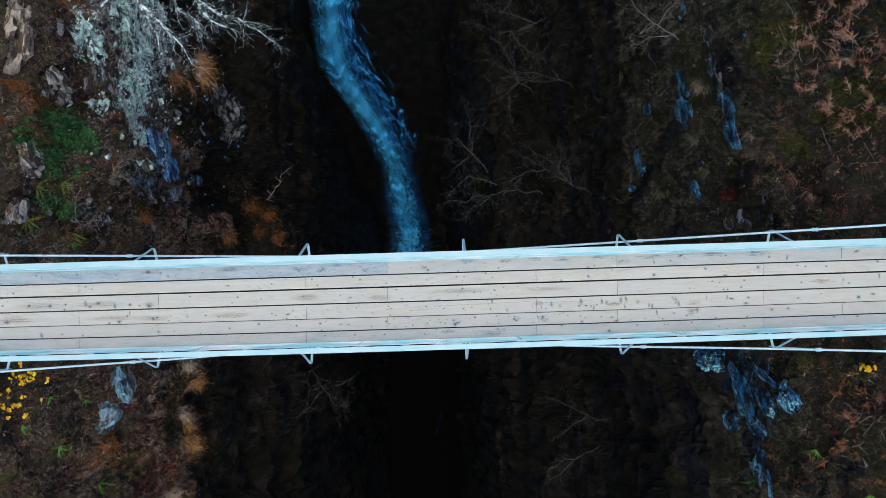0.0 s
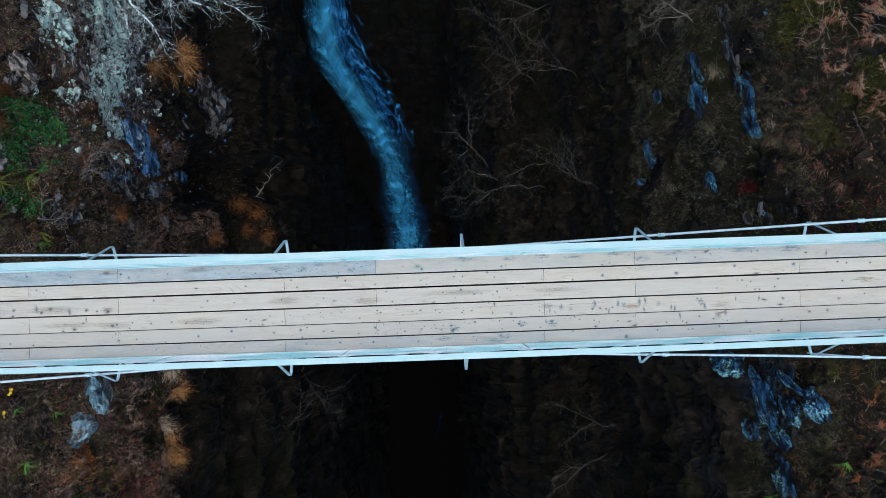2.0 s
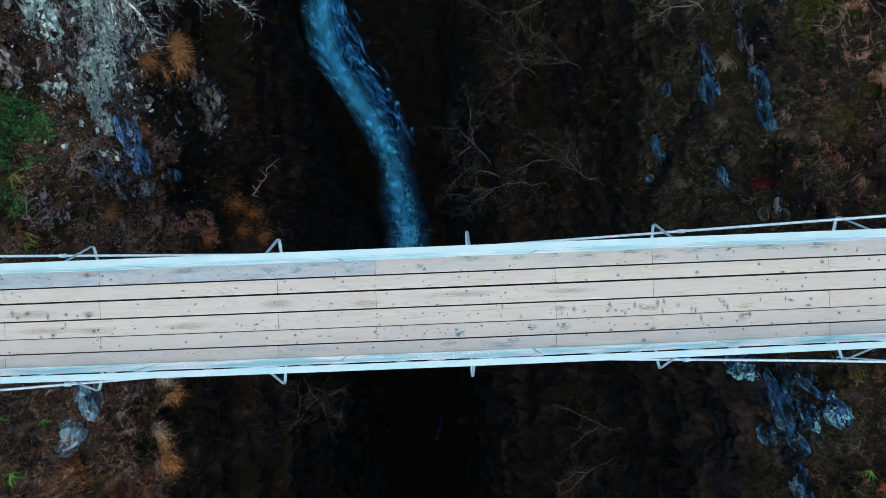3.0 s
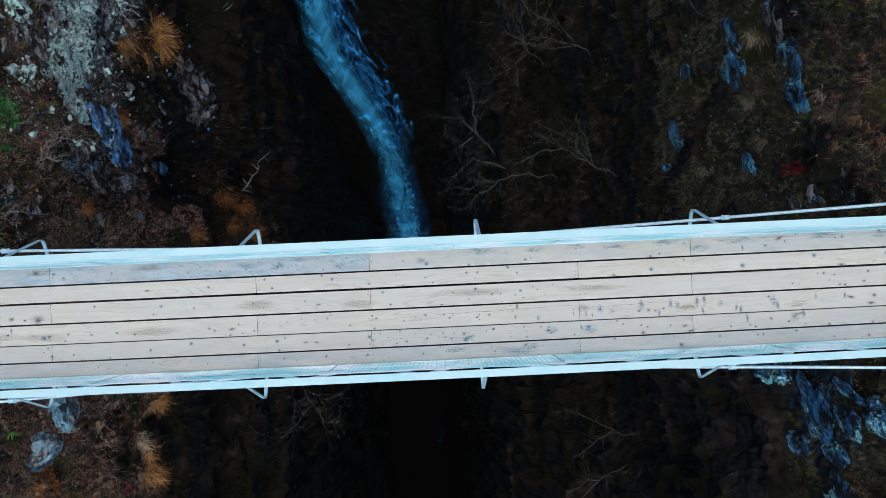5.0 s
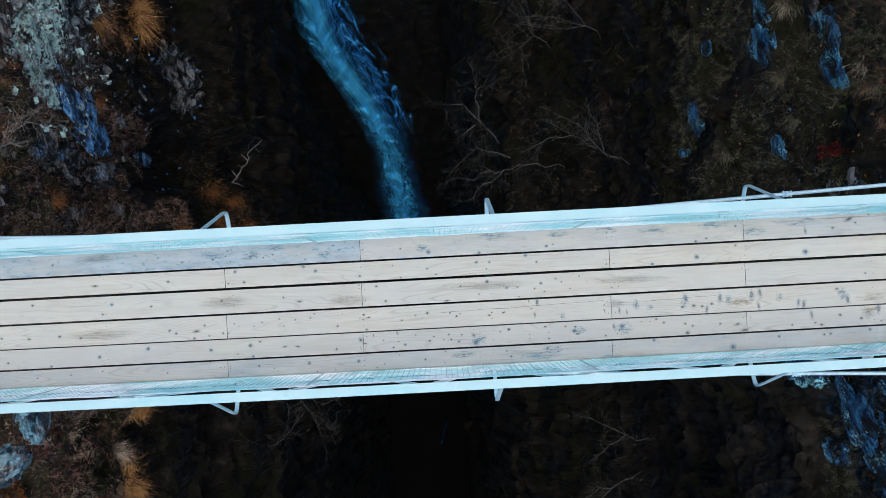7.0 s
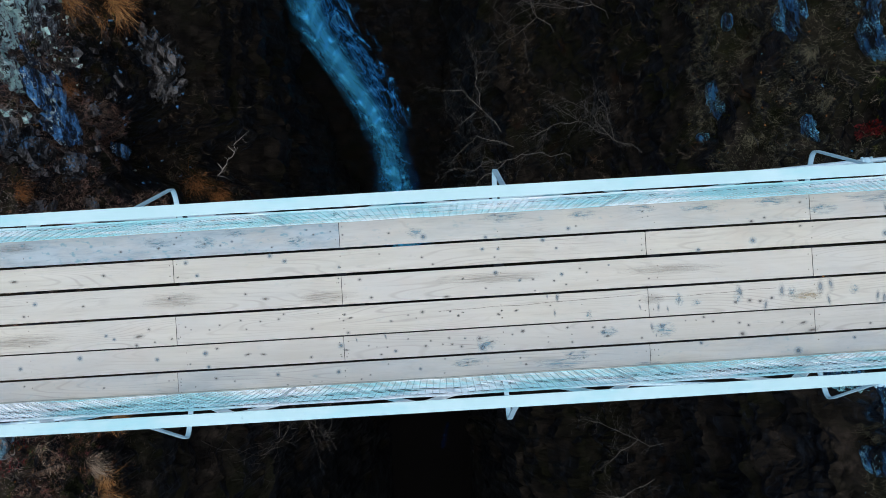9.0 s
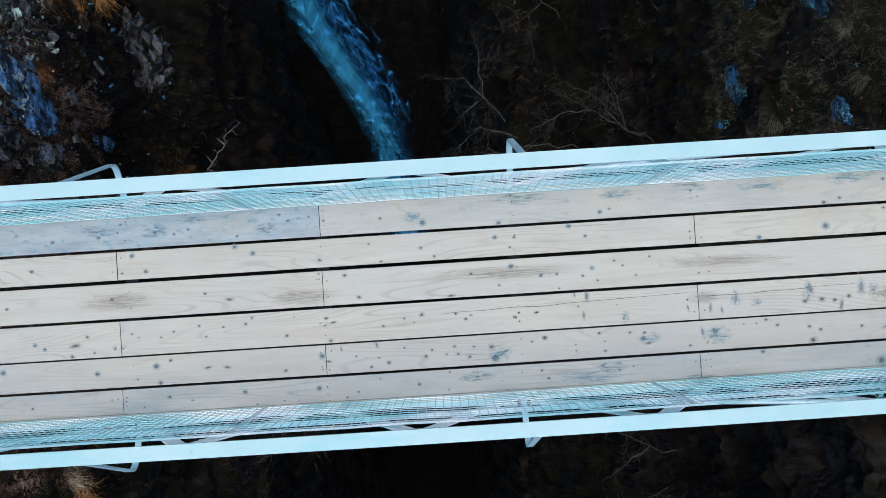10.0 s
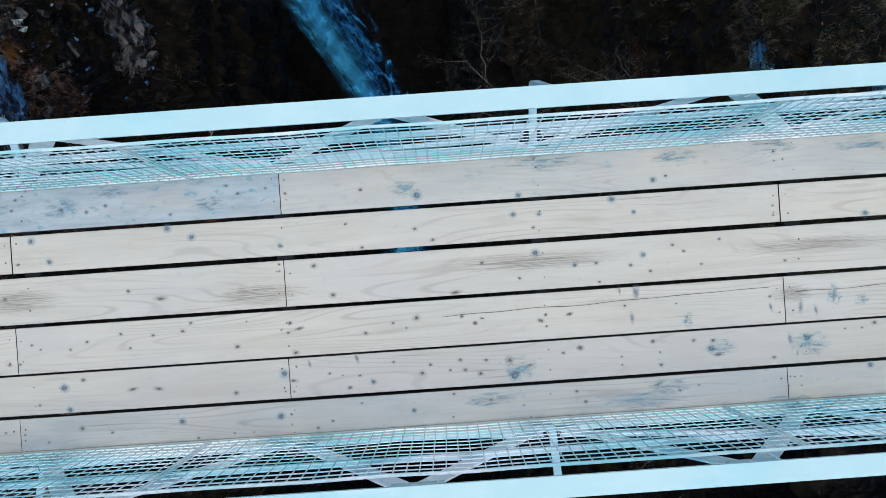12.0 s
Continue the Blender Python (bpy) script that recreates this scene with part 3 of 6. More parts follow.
def ground_point(x, z, y):
    deep = max(0.0, min(1.0, (-z - 16) / 30))
    shift = bed_middle(y) + 1.3
    x = x + shift * deep
    near = max(0.0, min(1.0, (16 - abs(x)) / 6))
    p = Vector((x * 0.35, y * 0.22, z * 0.30))
    big = noise.fractal(p, 1.0, 2.0, 4)
    if x < 0:
        x -= 1.4 * math.exp(-((y - 3.4) / 0.8) ** 2) * min(1.0, max(0.0, (-z - 12.5) / 2)) * min(1.0, max(0.0, (z + 21) / 2))
        x += 0.45 * near * min(1.0, max(0.0, y - 2.0)) * min(1.0, max(0.0, (z + 10.5) / 2))
    else:
        x += (0.45 + 1.0 * min(1.0, max(0.0, (-z - 12) / 4))) * min(1.0, max(0.0, -y - 2.4)) * min(1.0, max(0.0, (-z - 5) / 2)) * min(1.0, max(0.0, (z + 30) / 8))
    q = Vector((x * 0.9, y * 0.75, z * 0.55))
    mid = noise.ridged_multi_fractal(q, 0.9, 2.1, 4, 1.0, 2.0) - 1.0
    fine = noise.fractal(Vector((x * 3.1, y * 2.9, z * 2.2)), 0.9, 2.0, 4)
    # blocks and ledges of the broken schist
    d, cells = noise.voronoi(Vector((x * 1.1 + 0.25 * big, y * 0.8 + 0.2 * fine, z * 0.9)))
    block = noise.noise(cells[0] * 3.7) + 0.35 * min(0.3, d[1] - d[0])
    d, cells = noise.voronoi(Vector((x * 2.9, y * 2.3 + 0.2 * fine, z * 2.6)))
    block = 0.62 * block + 0.38 * noise.noise(cells[0] * 5.1)
    side = 1.0 if x > bed_middle(y) else -1.0
    x += side * near * (0.55 * big - 0.22 * mid + 0.12 * fine + 0.42 * block)
    z += near * (0.5 * big + 0.22 * mid + 0.14 * fine + 0.30 * block)
    # terraces of the tilted schist
    z += near * 0.22 * math.sin(z * 2.3 + y * 0.5 + big * 3)
    floor = bed_height(y) + 0.4 * big
    if z < floor:
        z = floor + 0.03 * (z - floor)
    return (x, y, z)


def build_ground():
    sec = along(LEFT, [6, 6, 8, 12, 16, 20, 24, 26, 26, 22, 14, 10, 20, 12, 10])
    sec += along([LEFT[-1], RIGHT[0]], [10])[1:-1]
    sec += along(RIGHT, [10, 12, 12, 14, 24, 26, 20, 22, 22, 20, 16, 12, 8, 6, 6])
    ys = [-70, -50, -36, -27, -21, -17, -14.5, -13]
    ys += [-12 + 0.085 * i for i in range(270)]
    ys += [11.2, 11.7, 12.3, 13, 14, 15.2, 16.5, 18, 20, 22, 25, 30, 38, 50, 70]
    verts, faces = [], []
    m = len(sec)
    for y in ys:
        for x, z in sec:
            verts.append(ground_point(x, z, y))
    for i in range(len(ys) - 1):
        for j in range(m - 1):
            a = i * m + j
            faces.append((a, a + 1, a + m + 1, a + m))
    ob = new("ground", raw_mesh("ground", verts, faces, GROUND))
    return tagged(ob, "peaty gorge sides with moss and wet schist, shade painted into their depth", "ground", kind="structure")


ground = build_ground()
# ---- the bridge ----
MID = 0.035          # the bridge's middle line in y
SPAN = 12.6          # half its length


def camber(x):
    """The deck's height: it bows up towards the middle."""
    return 0.02 - 0.0045 * (x - 0.4) ** 2


bridge = thing("footbridge", "narrow white suspension footbridge with pale timber deck", "bridge")

# deck: six rows of planks, whose joints alternate between the bearers
EDGES = (0.662, 0.430, 0.235, -0.001, -0.230, -0.426, -0.632)
GAPS = (0.0, 0.017, 0.022, 0.017, 0.009, 0.015, 0.0)
THICK = 0.05


def plank_mesh(x0, x1, y0, y1, material):
    """One plank that follows the camber, with eased edges."""
    verts, faces = [], []
    n = max(1, round((x1 - x0) / 0.7))
    e = 0.003
    ring = ((y0, -THICK), (y0, -e), (y0 + e, 0), (y1 - e, 0), (y1, -e), (y1, -THICK))
    for i in range(n + 1):
        x = x0 + (x1 - x0) * i / n
        for y, z in ring:
            verts.append((x, y, camber(x) + z))
    for i in range(n):
        for j in range(6):
            a, b = i * 6 + j, i * 6 + (j + 1) % 6
            faces.append((a, b, b + 6, a + 6))
    faces += [tuple(range(5, -1, -1)), tuple(range(n * 6, n * 6 + 6))]
    me = raw_mesh("plank", verts, faces, material)
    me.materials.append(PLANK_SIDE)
    # all faces but the top take the painted gap shade
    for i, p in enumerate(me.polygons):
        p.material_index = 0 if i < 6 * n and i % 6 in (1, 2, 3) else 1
    return me


rng = random.Random(4)
PLANKS = []
screws_v, screws_f = [], []
for row in range(6):
    y1 = EDGES[row] - GAPS[row] / 2
    y0 = EDGES[row + 1] + GAPS[row + 1] / 2
    first = 0.0 if row % 2 == 0 else -1.27
    joints = [first + 3.59 * k for k in range(-4, 5)]
    joints = [-SPAN] + [j + (0.004 if row < 3 else 0.010) * (2.5 - row) * 0.5 for j in joints if -SPAN + 0.6 < j < SPAN - 0.6] + [SPAN]
    for a, b in zip(joints, joints[1:]):
        lift = rng.uniform(-0.002, 0.002)
        wood = WOOD_BLUE if row == 0 and b < 0.5 else WOOD_EDGE if row in (0, 5) else WOOD
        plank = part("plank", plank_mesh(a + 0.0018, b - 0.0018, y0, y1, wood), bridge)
        plank.location.z = lift
        PLANKS.append((row, a, b, plank))
    for k in range(-10, 11):
        x = 1.2 * k
        at_joint = min(abs(x - j) for j in joints) < 0.2
        if at_joint:
            x = min(joints, key=lambda j: abs(x - j))
        for dx in ((-0.03, 0.03) if at_joint else (0.0,)):
            for f in (0.25, 0.75):
                sx, sy = x + dx + rng.uniform(-0.006, 0.006), y0 + (y1 - y0) * f + rng.uniform(-0.01, 0.01)
                k0 = len(screws_v)
                r = rng.uniform(0.003, 0.005)
                z = camber(sx) + 0.004
                for i in range(6):
                    screws_v.append((sx + r * math.cos(i * math.pi / 3), sy + r * math.sin(i * math.pi / 3), z))
                screws_f.append(tuple(range(k0, k0 + 6)))
tagged(part("screw_heads", raw_mesh("screw_heads", screws_v, screws_f, SCREW), bridge), kind="stuff")

# knots in the boards
def knot_mesh(seed, material):
    r = random.Random(seed)
    verts = [(0, 0, 0)]
    for i in range(12):
        a = 2 * math.pi * i / 12
        k = r.uniform(0.9, 1.1)
        verts.append((k * math.cos(a), k * math.sin(a), 0))
    return raw_mesh("knot", verts, [(0, i, i % 12 + 1) for i in range(1, 13)], material)


KNOT_MESHES = {kind: [knot_mesh(i, material) for i in range(3)] for kind, material in KNOTS.items()}
STRETCH = {"RING": (2.9, 2.6), "GREY": (3.0, 2.3), "DRAWN": (4.5, 1.7), "SMEAR": (1.5, 4.2), "DOT": (2.6, 2.2)}


def knots(row, kind, places):
    """Knots of one row of boards: x, y and the radius in millimetres."""
    for i, (x, y, r) in enumerate(places):
        plank = next(p for k, a, b, p in PLANKS if k == row and a <= x <= b)
        k = part("knot", KNOT_MESHES[kind][i % 3], plank)
        along_x, across = STRETCH[kind]
        reach = min(across * r * 0.001, 0.075)
        k.location, k.scale = (x, y, camber(x) + 0.0034), (along_x * r * 0.001, reach, 1)
        k.rotation_euler = (0, 0.009 * (x - 0.4), rng.uniform(-0.3, 0.3))


knots(0, "RING", [(-0.9, 0.51, 6), (-0.81, 0.534, 6), (0.64, 0.483, 13), (1.11, 0.452, 9), (1.74, 0.481, 9)])
knots(0, "DOT", [(-5.44, 0.525, 11), (-4.87, 0.566, 14), (-4.25, 0.542, 11), (-0.96, 0.637, 4), (1.19, 0.616, 4), (1.2, 0.577, 5), (2.31, 0.531, 4), (2.31, 0.576, 6), (2.35, 0.537, 5), (4.79, 0.62, 8), (5.24, 0.56, 8)])
knots(0, "DRAWN", [(4.6, 0.586, 18), (7.43, 0.573, 19)])
knots(0, "GREY", [(-5.53, 0.571, 11), (-3.74, 0.578, 17), (-3.54, 0.557, 10), (-3.43, 0.508, 11), (-2.88, 0.542, 8), (-1.66, 0.506, 8), (-1.37, 0.516, 8), (-1.25, 0.54, 5), (-1.23, 0.589, 6), (-1.18, 0.629, 5), (-1.02, 0.528, 6), (-0.51, 0.473, 6), (-0.24, 0.588, 5), (-0.19, 0.549, 6), (-0.06, 0.565, 5), (0.03, 0.534, 6), (0.38, 0.527, 7), (1.8, 0.496, 6), (3.14, 0.452, 10), (3.24, 0.475, 8), (3.52, 0.576, 8), (4.44, 0.512, 10), (4.66, 0.549, 8), (5.32, 0.57, 11), (5.75, 0.623, 11), (6.01, 0.524, 14)])
knots(0, "SMEAR", [(4.18, 0.496, 14), (6.3, 0.508, 17)])
knots(1, "RING", [(-1.17, 0.393, 10), (-1.09, 0.291, 9), (-0.53, 0.408, 10), (-0.42, 0.361, 10), (-0.01, 0.292, 7), (1.08, 0.364, 9), (1.2, 0.358, 7), (1.54, 0.405, 10), (1.64, 0.338, 7), (2.72, 0.26, 10), (3.14, 0.306, 14), (4.17, 0.3, 16), (4.99, 0.373, 14), (5.83, 0.369, 17)])
knots(1, "DRAWN", [(-2.49, 0.326, 12), (5.3, 0.258, 16)])
knots(1, "GREY", [(-5.91, 0.301, 11), (-4.74, 0.377, 9), (-4.64, 0.334, 9), (-1.8, 0.334, 10), (-1.24, 0.286, 5), (0.3, 0.373, 5), (0.37, 0.259, 6), (0.62, 0.329, 7), (0.7, 0.272, 7), (1.17, 0.298, 6), (2.29, 0.28, 4), (2.29, 0.324, 4), (3.51, 0.396, 8), (6.46, 0.379, 11), (6.59, 0.358, 11), (6.93, 0.348, 11), (7.77, 0.398, 14)])
knots(2, "RING", [(-2.34, 0.146, 10), (1.17, 0.18, 10), (1.35, 0.111, 7), (1.67, 0.138, 9), (2.03, 0.186, 5)])
knots(2, "DRAWN", [(-0.58, 0.086, 11), (0.79, 0.021, 10)])
knots(2, "GREY", [(-6.09, 0.109, 14), (-5.66, 0.098, 14), (-5.32, 0.088, 17), (-5.09, 0.021, 14), (-5.07, 0.102, 14), (-4.68, 0.058, 14), (-4.55, 0.108, 17), (-4.04, 0.075, 17), (-3.89, 0.054, 11), (-3.74, 0.049, 23), (-3.09, 0.175, 10), (-2.43, 0.058, 8), (-1.97, 0.11, 8), (-1.31, 0.131, 6), (-0.73, 0.13, 7), (-0.02, 0.175, 4), (-0.02, 0.207, 5), (0.14, 0.189, 9), (0.22, 0.048, 9), (0.92, 0.15, 6), (1.09, 0.067, 6), (1.45, 0.113, 6), (1.46, 0.025, 5), (1.61, 0.092, 7), (1.7, 0.059, 6), (1.81, 0.173, 6), (1.86, 0.141, 6), (1.94, 0.076, 5), (2.33, 0.065, 5), (4.73, 0.072, 8), (5.02, 0.171, 6), (5.09, 0.17, 11)])
knots(2, "GREY", [(5.15, 0.089, 6), (5.21, 0.146, 8), (5.27, 0.037, 10), (5.33, 0.032, 11), (5.55, 0.064, 11), (5.6, 0.17, 11), (6.52, 0.108, 11), (7.2, 0.126, 11), (7.29, 0.074, 11)])
knots(2, "SMEAR", [(-4.75, 0.117, 23), (-4.28, 0.054, 23), (7.79, 0.173, 19)])
knots(3, "RING", [(-3.68, -0.154, 14), (-3.62, -0.141, 10), (-1.81, -0.125, 8), (-1.75, -0.154, 8), (7.44, -0.155, 19)])
knots(3, "DOT", [(-4.09, -0.103, 11), (-0.19, -0.048, 4), (0.55, -0.128, 5), (0.9, -0.106, 5), (0.91, -0.107, 4), (1.2, -0.109, 5), (1.57, -0.094, 6), (1.81, -0.1, 4), (6.83, -0.082, 11)])
knots(3, "DRAWN", [(-1.56, -0.144, 14), (0.05, -0.096, 6), (0.06, -0.096, 6), (1.31, -0.115, 7), (5.39, -0.111, 17), (5.62, -0.19, 17), (7.68, -0.113, 17)])
knots(3, "GREY", [(-6.03, -0.154, 20), (-4.38, -0.208, 14), (-4.22, -0.19, 20), (-3.44, -0.193, 8), (-3.4, -0.122, 8), (-3.14, -0.139, 10), (-2.85, -0.129, 10), (-2.65, -0.153, 8), (-1.58, -0.208, 10), (-1.48, -0.093, 8), (-1.44, -0.193, 6), (-1.31, -0.177, 6), (-1.26, -0.178, 5), (-1.2, -0.092, 5), (-1.16, -0.115, 4), (-1.02, -0.124, 5), (-0.94, -0.093, 6), (-0.78, -0.067, 6), (-0.74, -0.135, 5), (-0.63, -0.083, 6), (-0.49, -0.073, 7), (-0.45, -0.037, 6), (-0.24, -0.162, 8), (-0.03, -0.098, 4), (-0, -0.114, 5), (0.01, -0.07, 6), (0.01, -0.069, 6), (0.03, -0.208, 9), (0.36, -0.139, 7), (0.49, -0.101, 5), (0.6, -0.084, 10), (0.81, -0.093, 5)])
knots(3, "GREY", [(0.81, -0.091, 5), (0.87, -0.129, 6), (0.87, -0.126, 6), (1.17, -0.135, 7), (1.18, -0.138, 6), (1.2, -0.166, 4), (1.2, -0.112, 5), (1.31, -0.117, 5), (2.25, -0.097, 5), (2.98, -0.154, 10), (3.09, -0.148, 12), (3.17, -0.157, 10), (3.26, -0.138, 10), (4.45, -0.062, 10), (5.66, -0.103, 14), (6.46, -0.136, 11)])
knots(3, "SMEAR", [(-4.05, -0.053, 14), (1.55, -0.023, 7), (1.6, -0.153, 10), (1.62, -0.032, 10), (1.63, -0.037, 12), (2.25, -0.147, 8), (2.39, -0.157, 11), (2.46, -0.174, 9), (2.55, -0.119, 9), (3.02, -0.072, 20), (3.21, -0.188, 16), (3.34, -0.089, 24), (3.64, -0.075, 27), (3.7, -0.179, 16), (3.72, -0.06, 24), (4.08, -0.17, 16), (4.13, -0.19, 20), (4.55, -0.164, 24), (4.99, -0.085, 12), (5.32, -0.09, 14)])
knots(4, "RING", [(-3.6, -0.361, 10), (-2.94, -0.404, 8), (-2.48, -0.338, 10), (-2.02, -0.283, 12), (-1.43, -0.325, 10), (-1.06, -0.3, 12), (-1.04, -0.404, 9), (-0.03, -0.301, 12), (0.38, -0.367, 8), (1.04, -0.381, 16), (1.96, -0.32, 10), (2.41, -0.302, 11)])
knots(4, "DOT", [(0.24, -0.327, 4), (2.38, -0.339, 4), (4.86, -0.385, 8)])
knots(4, "DRAWN", [(-0.74, -0.327, 9), (-0.62, -0.332, 9), (0.01, -0.337, 8), (1.11, -0.34, 6), (1.99, -0.351, 8), (3.49, -0.342, 12), (3.56, -0.401, 16)])
knots(4, "GREY", [(-5.14, -0.362, 11), (-4.81, -0.394, 11), (-3.69, -0.313, 6), (-3.64, -0.268, 8), (-3.35, -0.353, 8), (-1.18, -0.374, 5), (-0.97, -0.269, 8), (-0.26, -0.376, 8), (-0.03, -0.385, 4), (0.01, -0.388, 4), (0.18, -0.315, 5), (0.27, -0.387, 7), (0.32, -0.334, 5), (0.48, -0.281, 5), (0.61, -0.342, 8), (0.65, -0.306, 6), (0.74, -0.337, 5), (0.79, -0.293, 7), (0.81, -0.341, 7), (0.88, -0.363, 8), (0.91, -0.302, 6), (1.02, -0.309, 12), (1.27, -0.294, 6), (1.35, -0.276, 8), (1.35, -0.274, 9), (1.54, -0.368, 4), (1.54, -0.329, 4), (1.69, -0.268, 8), (1.72, -0.38, 7), (1.72, -0.321, 4), (1.88, -0.277, 7), (1.97, -0.284, 8)])
knots(4, "GREY", [(2.25, -0.381, 7), (2.59, -0.271, 4), (2.67, -0.272, 4), (2.73, -0.252, 8), (2.8, -0.29, 8), (3, -0.312, 8), (3.02, -0.397, 14), (3.07, -0.335, 8), (3.33, -0.329, 8), (4.01, -0.377, 8), (4.23, -0.369, 8), (4.29, -0.391, 10), (4.47, -0.309, 10), (4.67, -0.351, 10), (5.13, -0.404, 11), (5.63, -0.403, 11), (6.03, -0.305, 14), (6.29, -0.294, 14)])
knots(4, "SMEAR", [(-5.47, -0.371, 28), (0.09, -0.265, 7), (0.31, -0.252, 9), (2.33, -0.3, 11), (2.36, -0.368, 5), (4.2, -0.29, 18), (4.84, -0.268, 20)])
knots(5, "RING", [(-0.52, -0.492, 9), (-0.06, -0.498, 10), (0.56, -0.513, 7), (1.7, -0.471, 5), (2.7, -0.448, 9), (3.44, -0.551, 16), (3.88, -0.478, 8), (4.37, -0.48, 8), (4.75, -0.46, 10), (7.03, -0.453, 11)])
knots(5, "DOT", [(-1.26, -0.534, 4), (-1.26, -0.507, 5), (-0.19, -0.563, 4), (-0.01, -0.539, 4), (-0.01, -0.493, 4), (-0.01, -0.493, 4), (1.07, -0.523, 4), (1.1, -0.581, 4), (2.31, -0.519, 4), (2.32, -0.476, 4), (2.37, -0.522, 4), (2.37, -0.478, 4), (2.9, -0.595, 8), (4.48, -0.595, 8), (4.69, -0.589, 8), (5.3, -0.579, 8), (5.36, -0.599, 8)])
knots(5, "GREY", [(-3.08, -0.509, 6), (-2.76, -0.495, 6), (-2.46, -0.473, 6), (-1.85, -0.518, 6), (-1.35, -0.492, 4), (-1.15, -0.549, 4), (-0.99, -0.494, 8), (-0.85, -0.523, 5), (-0.45, -0.574, 5), (-0.28, -0.562, 4), (0.11, -0.564, 5), (0.18, -0.536, 5), (0.32, -0.462, 4), (0.74, -0.555, 4), (0.75, -0.449, 5), (0.92, -0.488, 6), (1.32, -0.476, 6), (1.36, -0.528, 5), (1.36, -0.525, 5), (1.8, -0.505, 5), (1.89, -0.486, 4), (4.3, -0.61, 8), (4.31, -0.484, 8), (5.18, -0.543, 8), (5.58, -0.548, 11), (7.41, -0.457, 11)])

# weather marks: x, y and half sizes along and across the boards
def weather_marks(material, places):
    verts = [(0, 0, 0)] + [(math.cos(k * math.pi / 9), math.sin(k * math.pi / 9), 0) for k in range(18)]
    me = raw_mesh("stain", verts, [(0, k, k % 18 + 1) for k in range(1, 19)], material)
    for x, y, a, b in places:
        row = next(k for k in range(6) if EDGES[k] >= y > EDGES[k + 1])
        plank = next(p for k, x0, x1, p in PLANKS if k == row and x0 <= x <= x1)
        b = min(b, y - EDGES[row + 1] - 0.006, EDGES[row] - y - 0.006)
        mark = part("stain", me, plank)
        mark.location, mark.scale = (x, y, camber(x) + 0.0030), (a, b, 1)
        mark.rotation_euler.y = 0.009 * (x - 0.4)


weather_marks(BROWN_STAIN, [(-0.12, 0.075, 0.26, 0.07), (-1.28, 0.115, 0.30, 0.07), (-3.74, 0.07, 0.14, 0.06), (-2.45, -0.13, 0.40, 0.07), (-3.66, -0.15, 0.34, 0.07), (-4.3, -0.13, 0.60, 0.06), (-5.9, -0.13, 0.45, 0.08),
                            (-5.5, 0.09, 0.55, 0.08), (-4.5, 0.09, 0.55, 0.07), (1.15, 0.14, 0.55, 0.06), (2.5, 0.13, 0.50, 0.05), (4.74, -0.31, 0.08, 0.08), (2.35, -0.09, 0.12, 0.06), (-2.5, 0.58, 0.25, 0.05), (-3.7, 0.58, 0.22, 0.05)])
weather_marks(OCHRE_STAIN, [(3.53, -0.13, 0.17, 0.06), (4.80, -0.16, 0.20, 0.06), (6.85, 0.12, 0.25, 0.05), (4.78, -0.27, 0.16, 0.04)])
weather_marks(TEAL_STAIN, [(2.55, -0.11, 0.045, 0.07), (2.68, -0.14, 0.05, 0.03), (3.0, -0.10, 0.04, 0.08), (3.42, -0.11, 0.04, 0.09), (3.9, -0.11, 0.05, 0.06), (4.5, -0.11, 0.05, 0.08), (0.58, 0.52, 0.08, 0.05),
                           (1.07, -0.34, 0.11, 0.08), (2.42, -0.32, 0.12, 0.08), (2.0, -0.32, 0.10, 0.05), (1.62, -0.53, 0.25, 0.06), (2.3, 0.60, 0.14, 0.05), (3.3, 0.60, 0.20, 0.05), (5.1, 0.60, 0.30, 0.05),
                           (0.92, -0.49, 0.16, 0.05), (1.75, -0.48, 0.12, 0.05), (2.31, -0.585, 0.14, 0.03), (1.86, -0.18, 0.035, 0.07), (-1.38, 0.56, 0.14, 0.06), (-1.02, 0.54, 0.12, 0.06), (-0.79, 0.60, 0.12, 0.05), (-0.33, 0.51, 0.10, 0.05), (1.25, 0.60, 0.22, 0.05), (1.85, 0.58, 0.14, 0.05), (2.75, 0.59, 0.22, 0.06), (4.15, 0.59, 0.35, 0.06), (5.8, 0.59, 0.30, 0.06), (3.7, 0.52, 0.15, 0.05)])
for x0, x1, y0 in ((0.72, 2.25, -0.088), (2.37, 3.3, -0.085)):
    verts, faces = [], []
    n = 40
    for k in range(n + 1):
        x = x0 + (x1 - x0) * k / n
        y = y0 + 0.022 * (x - x0) + 0.010 * noise.noise(Vector((x * 4, 3, 0)))
        w = 0.0011 * (1 + noise.noise(Vector((x * 9, 0, 0))))
        verts += [(x, y - w, camber(x) + 0.0032), (x, y + w, camber(x) + 0.0032)]
    for k in range(n):
        faces.append((2 * k, 2 * k + 1, 2 * k + 3, 2 * k + 2))
    part("crack", raw_mesh("crack", verts, faces, CRACK), next(p for k, a, b, p in PLANKS if k == 3 and a <= x0 <= b))

# cross bearers under the deck and the two edge beams
for k in range(-10, 11):
    x = 1.2 * k
    bm = bmesh.new()
    box(bm, x, MID, camber(x) - THICK - 0.055, 0.08, 1.46, 0.10, 0.006)
    part("cross_beam", mesh_of("cross_beam", bm, IRON), bridge, "dark steel cross beam")


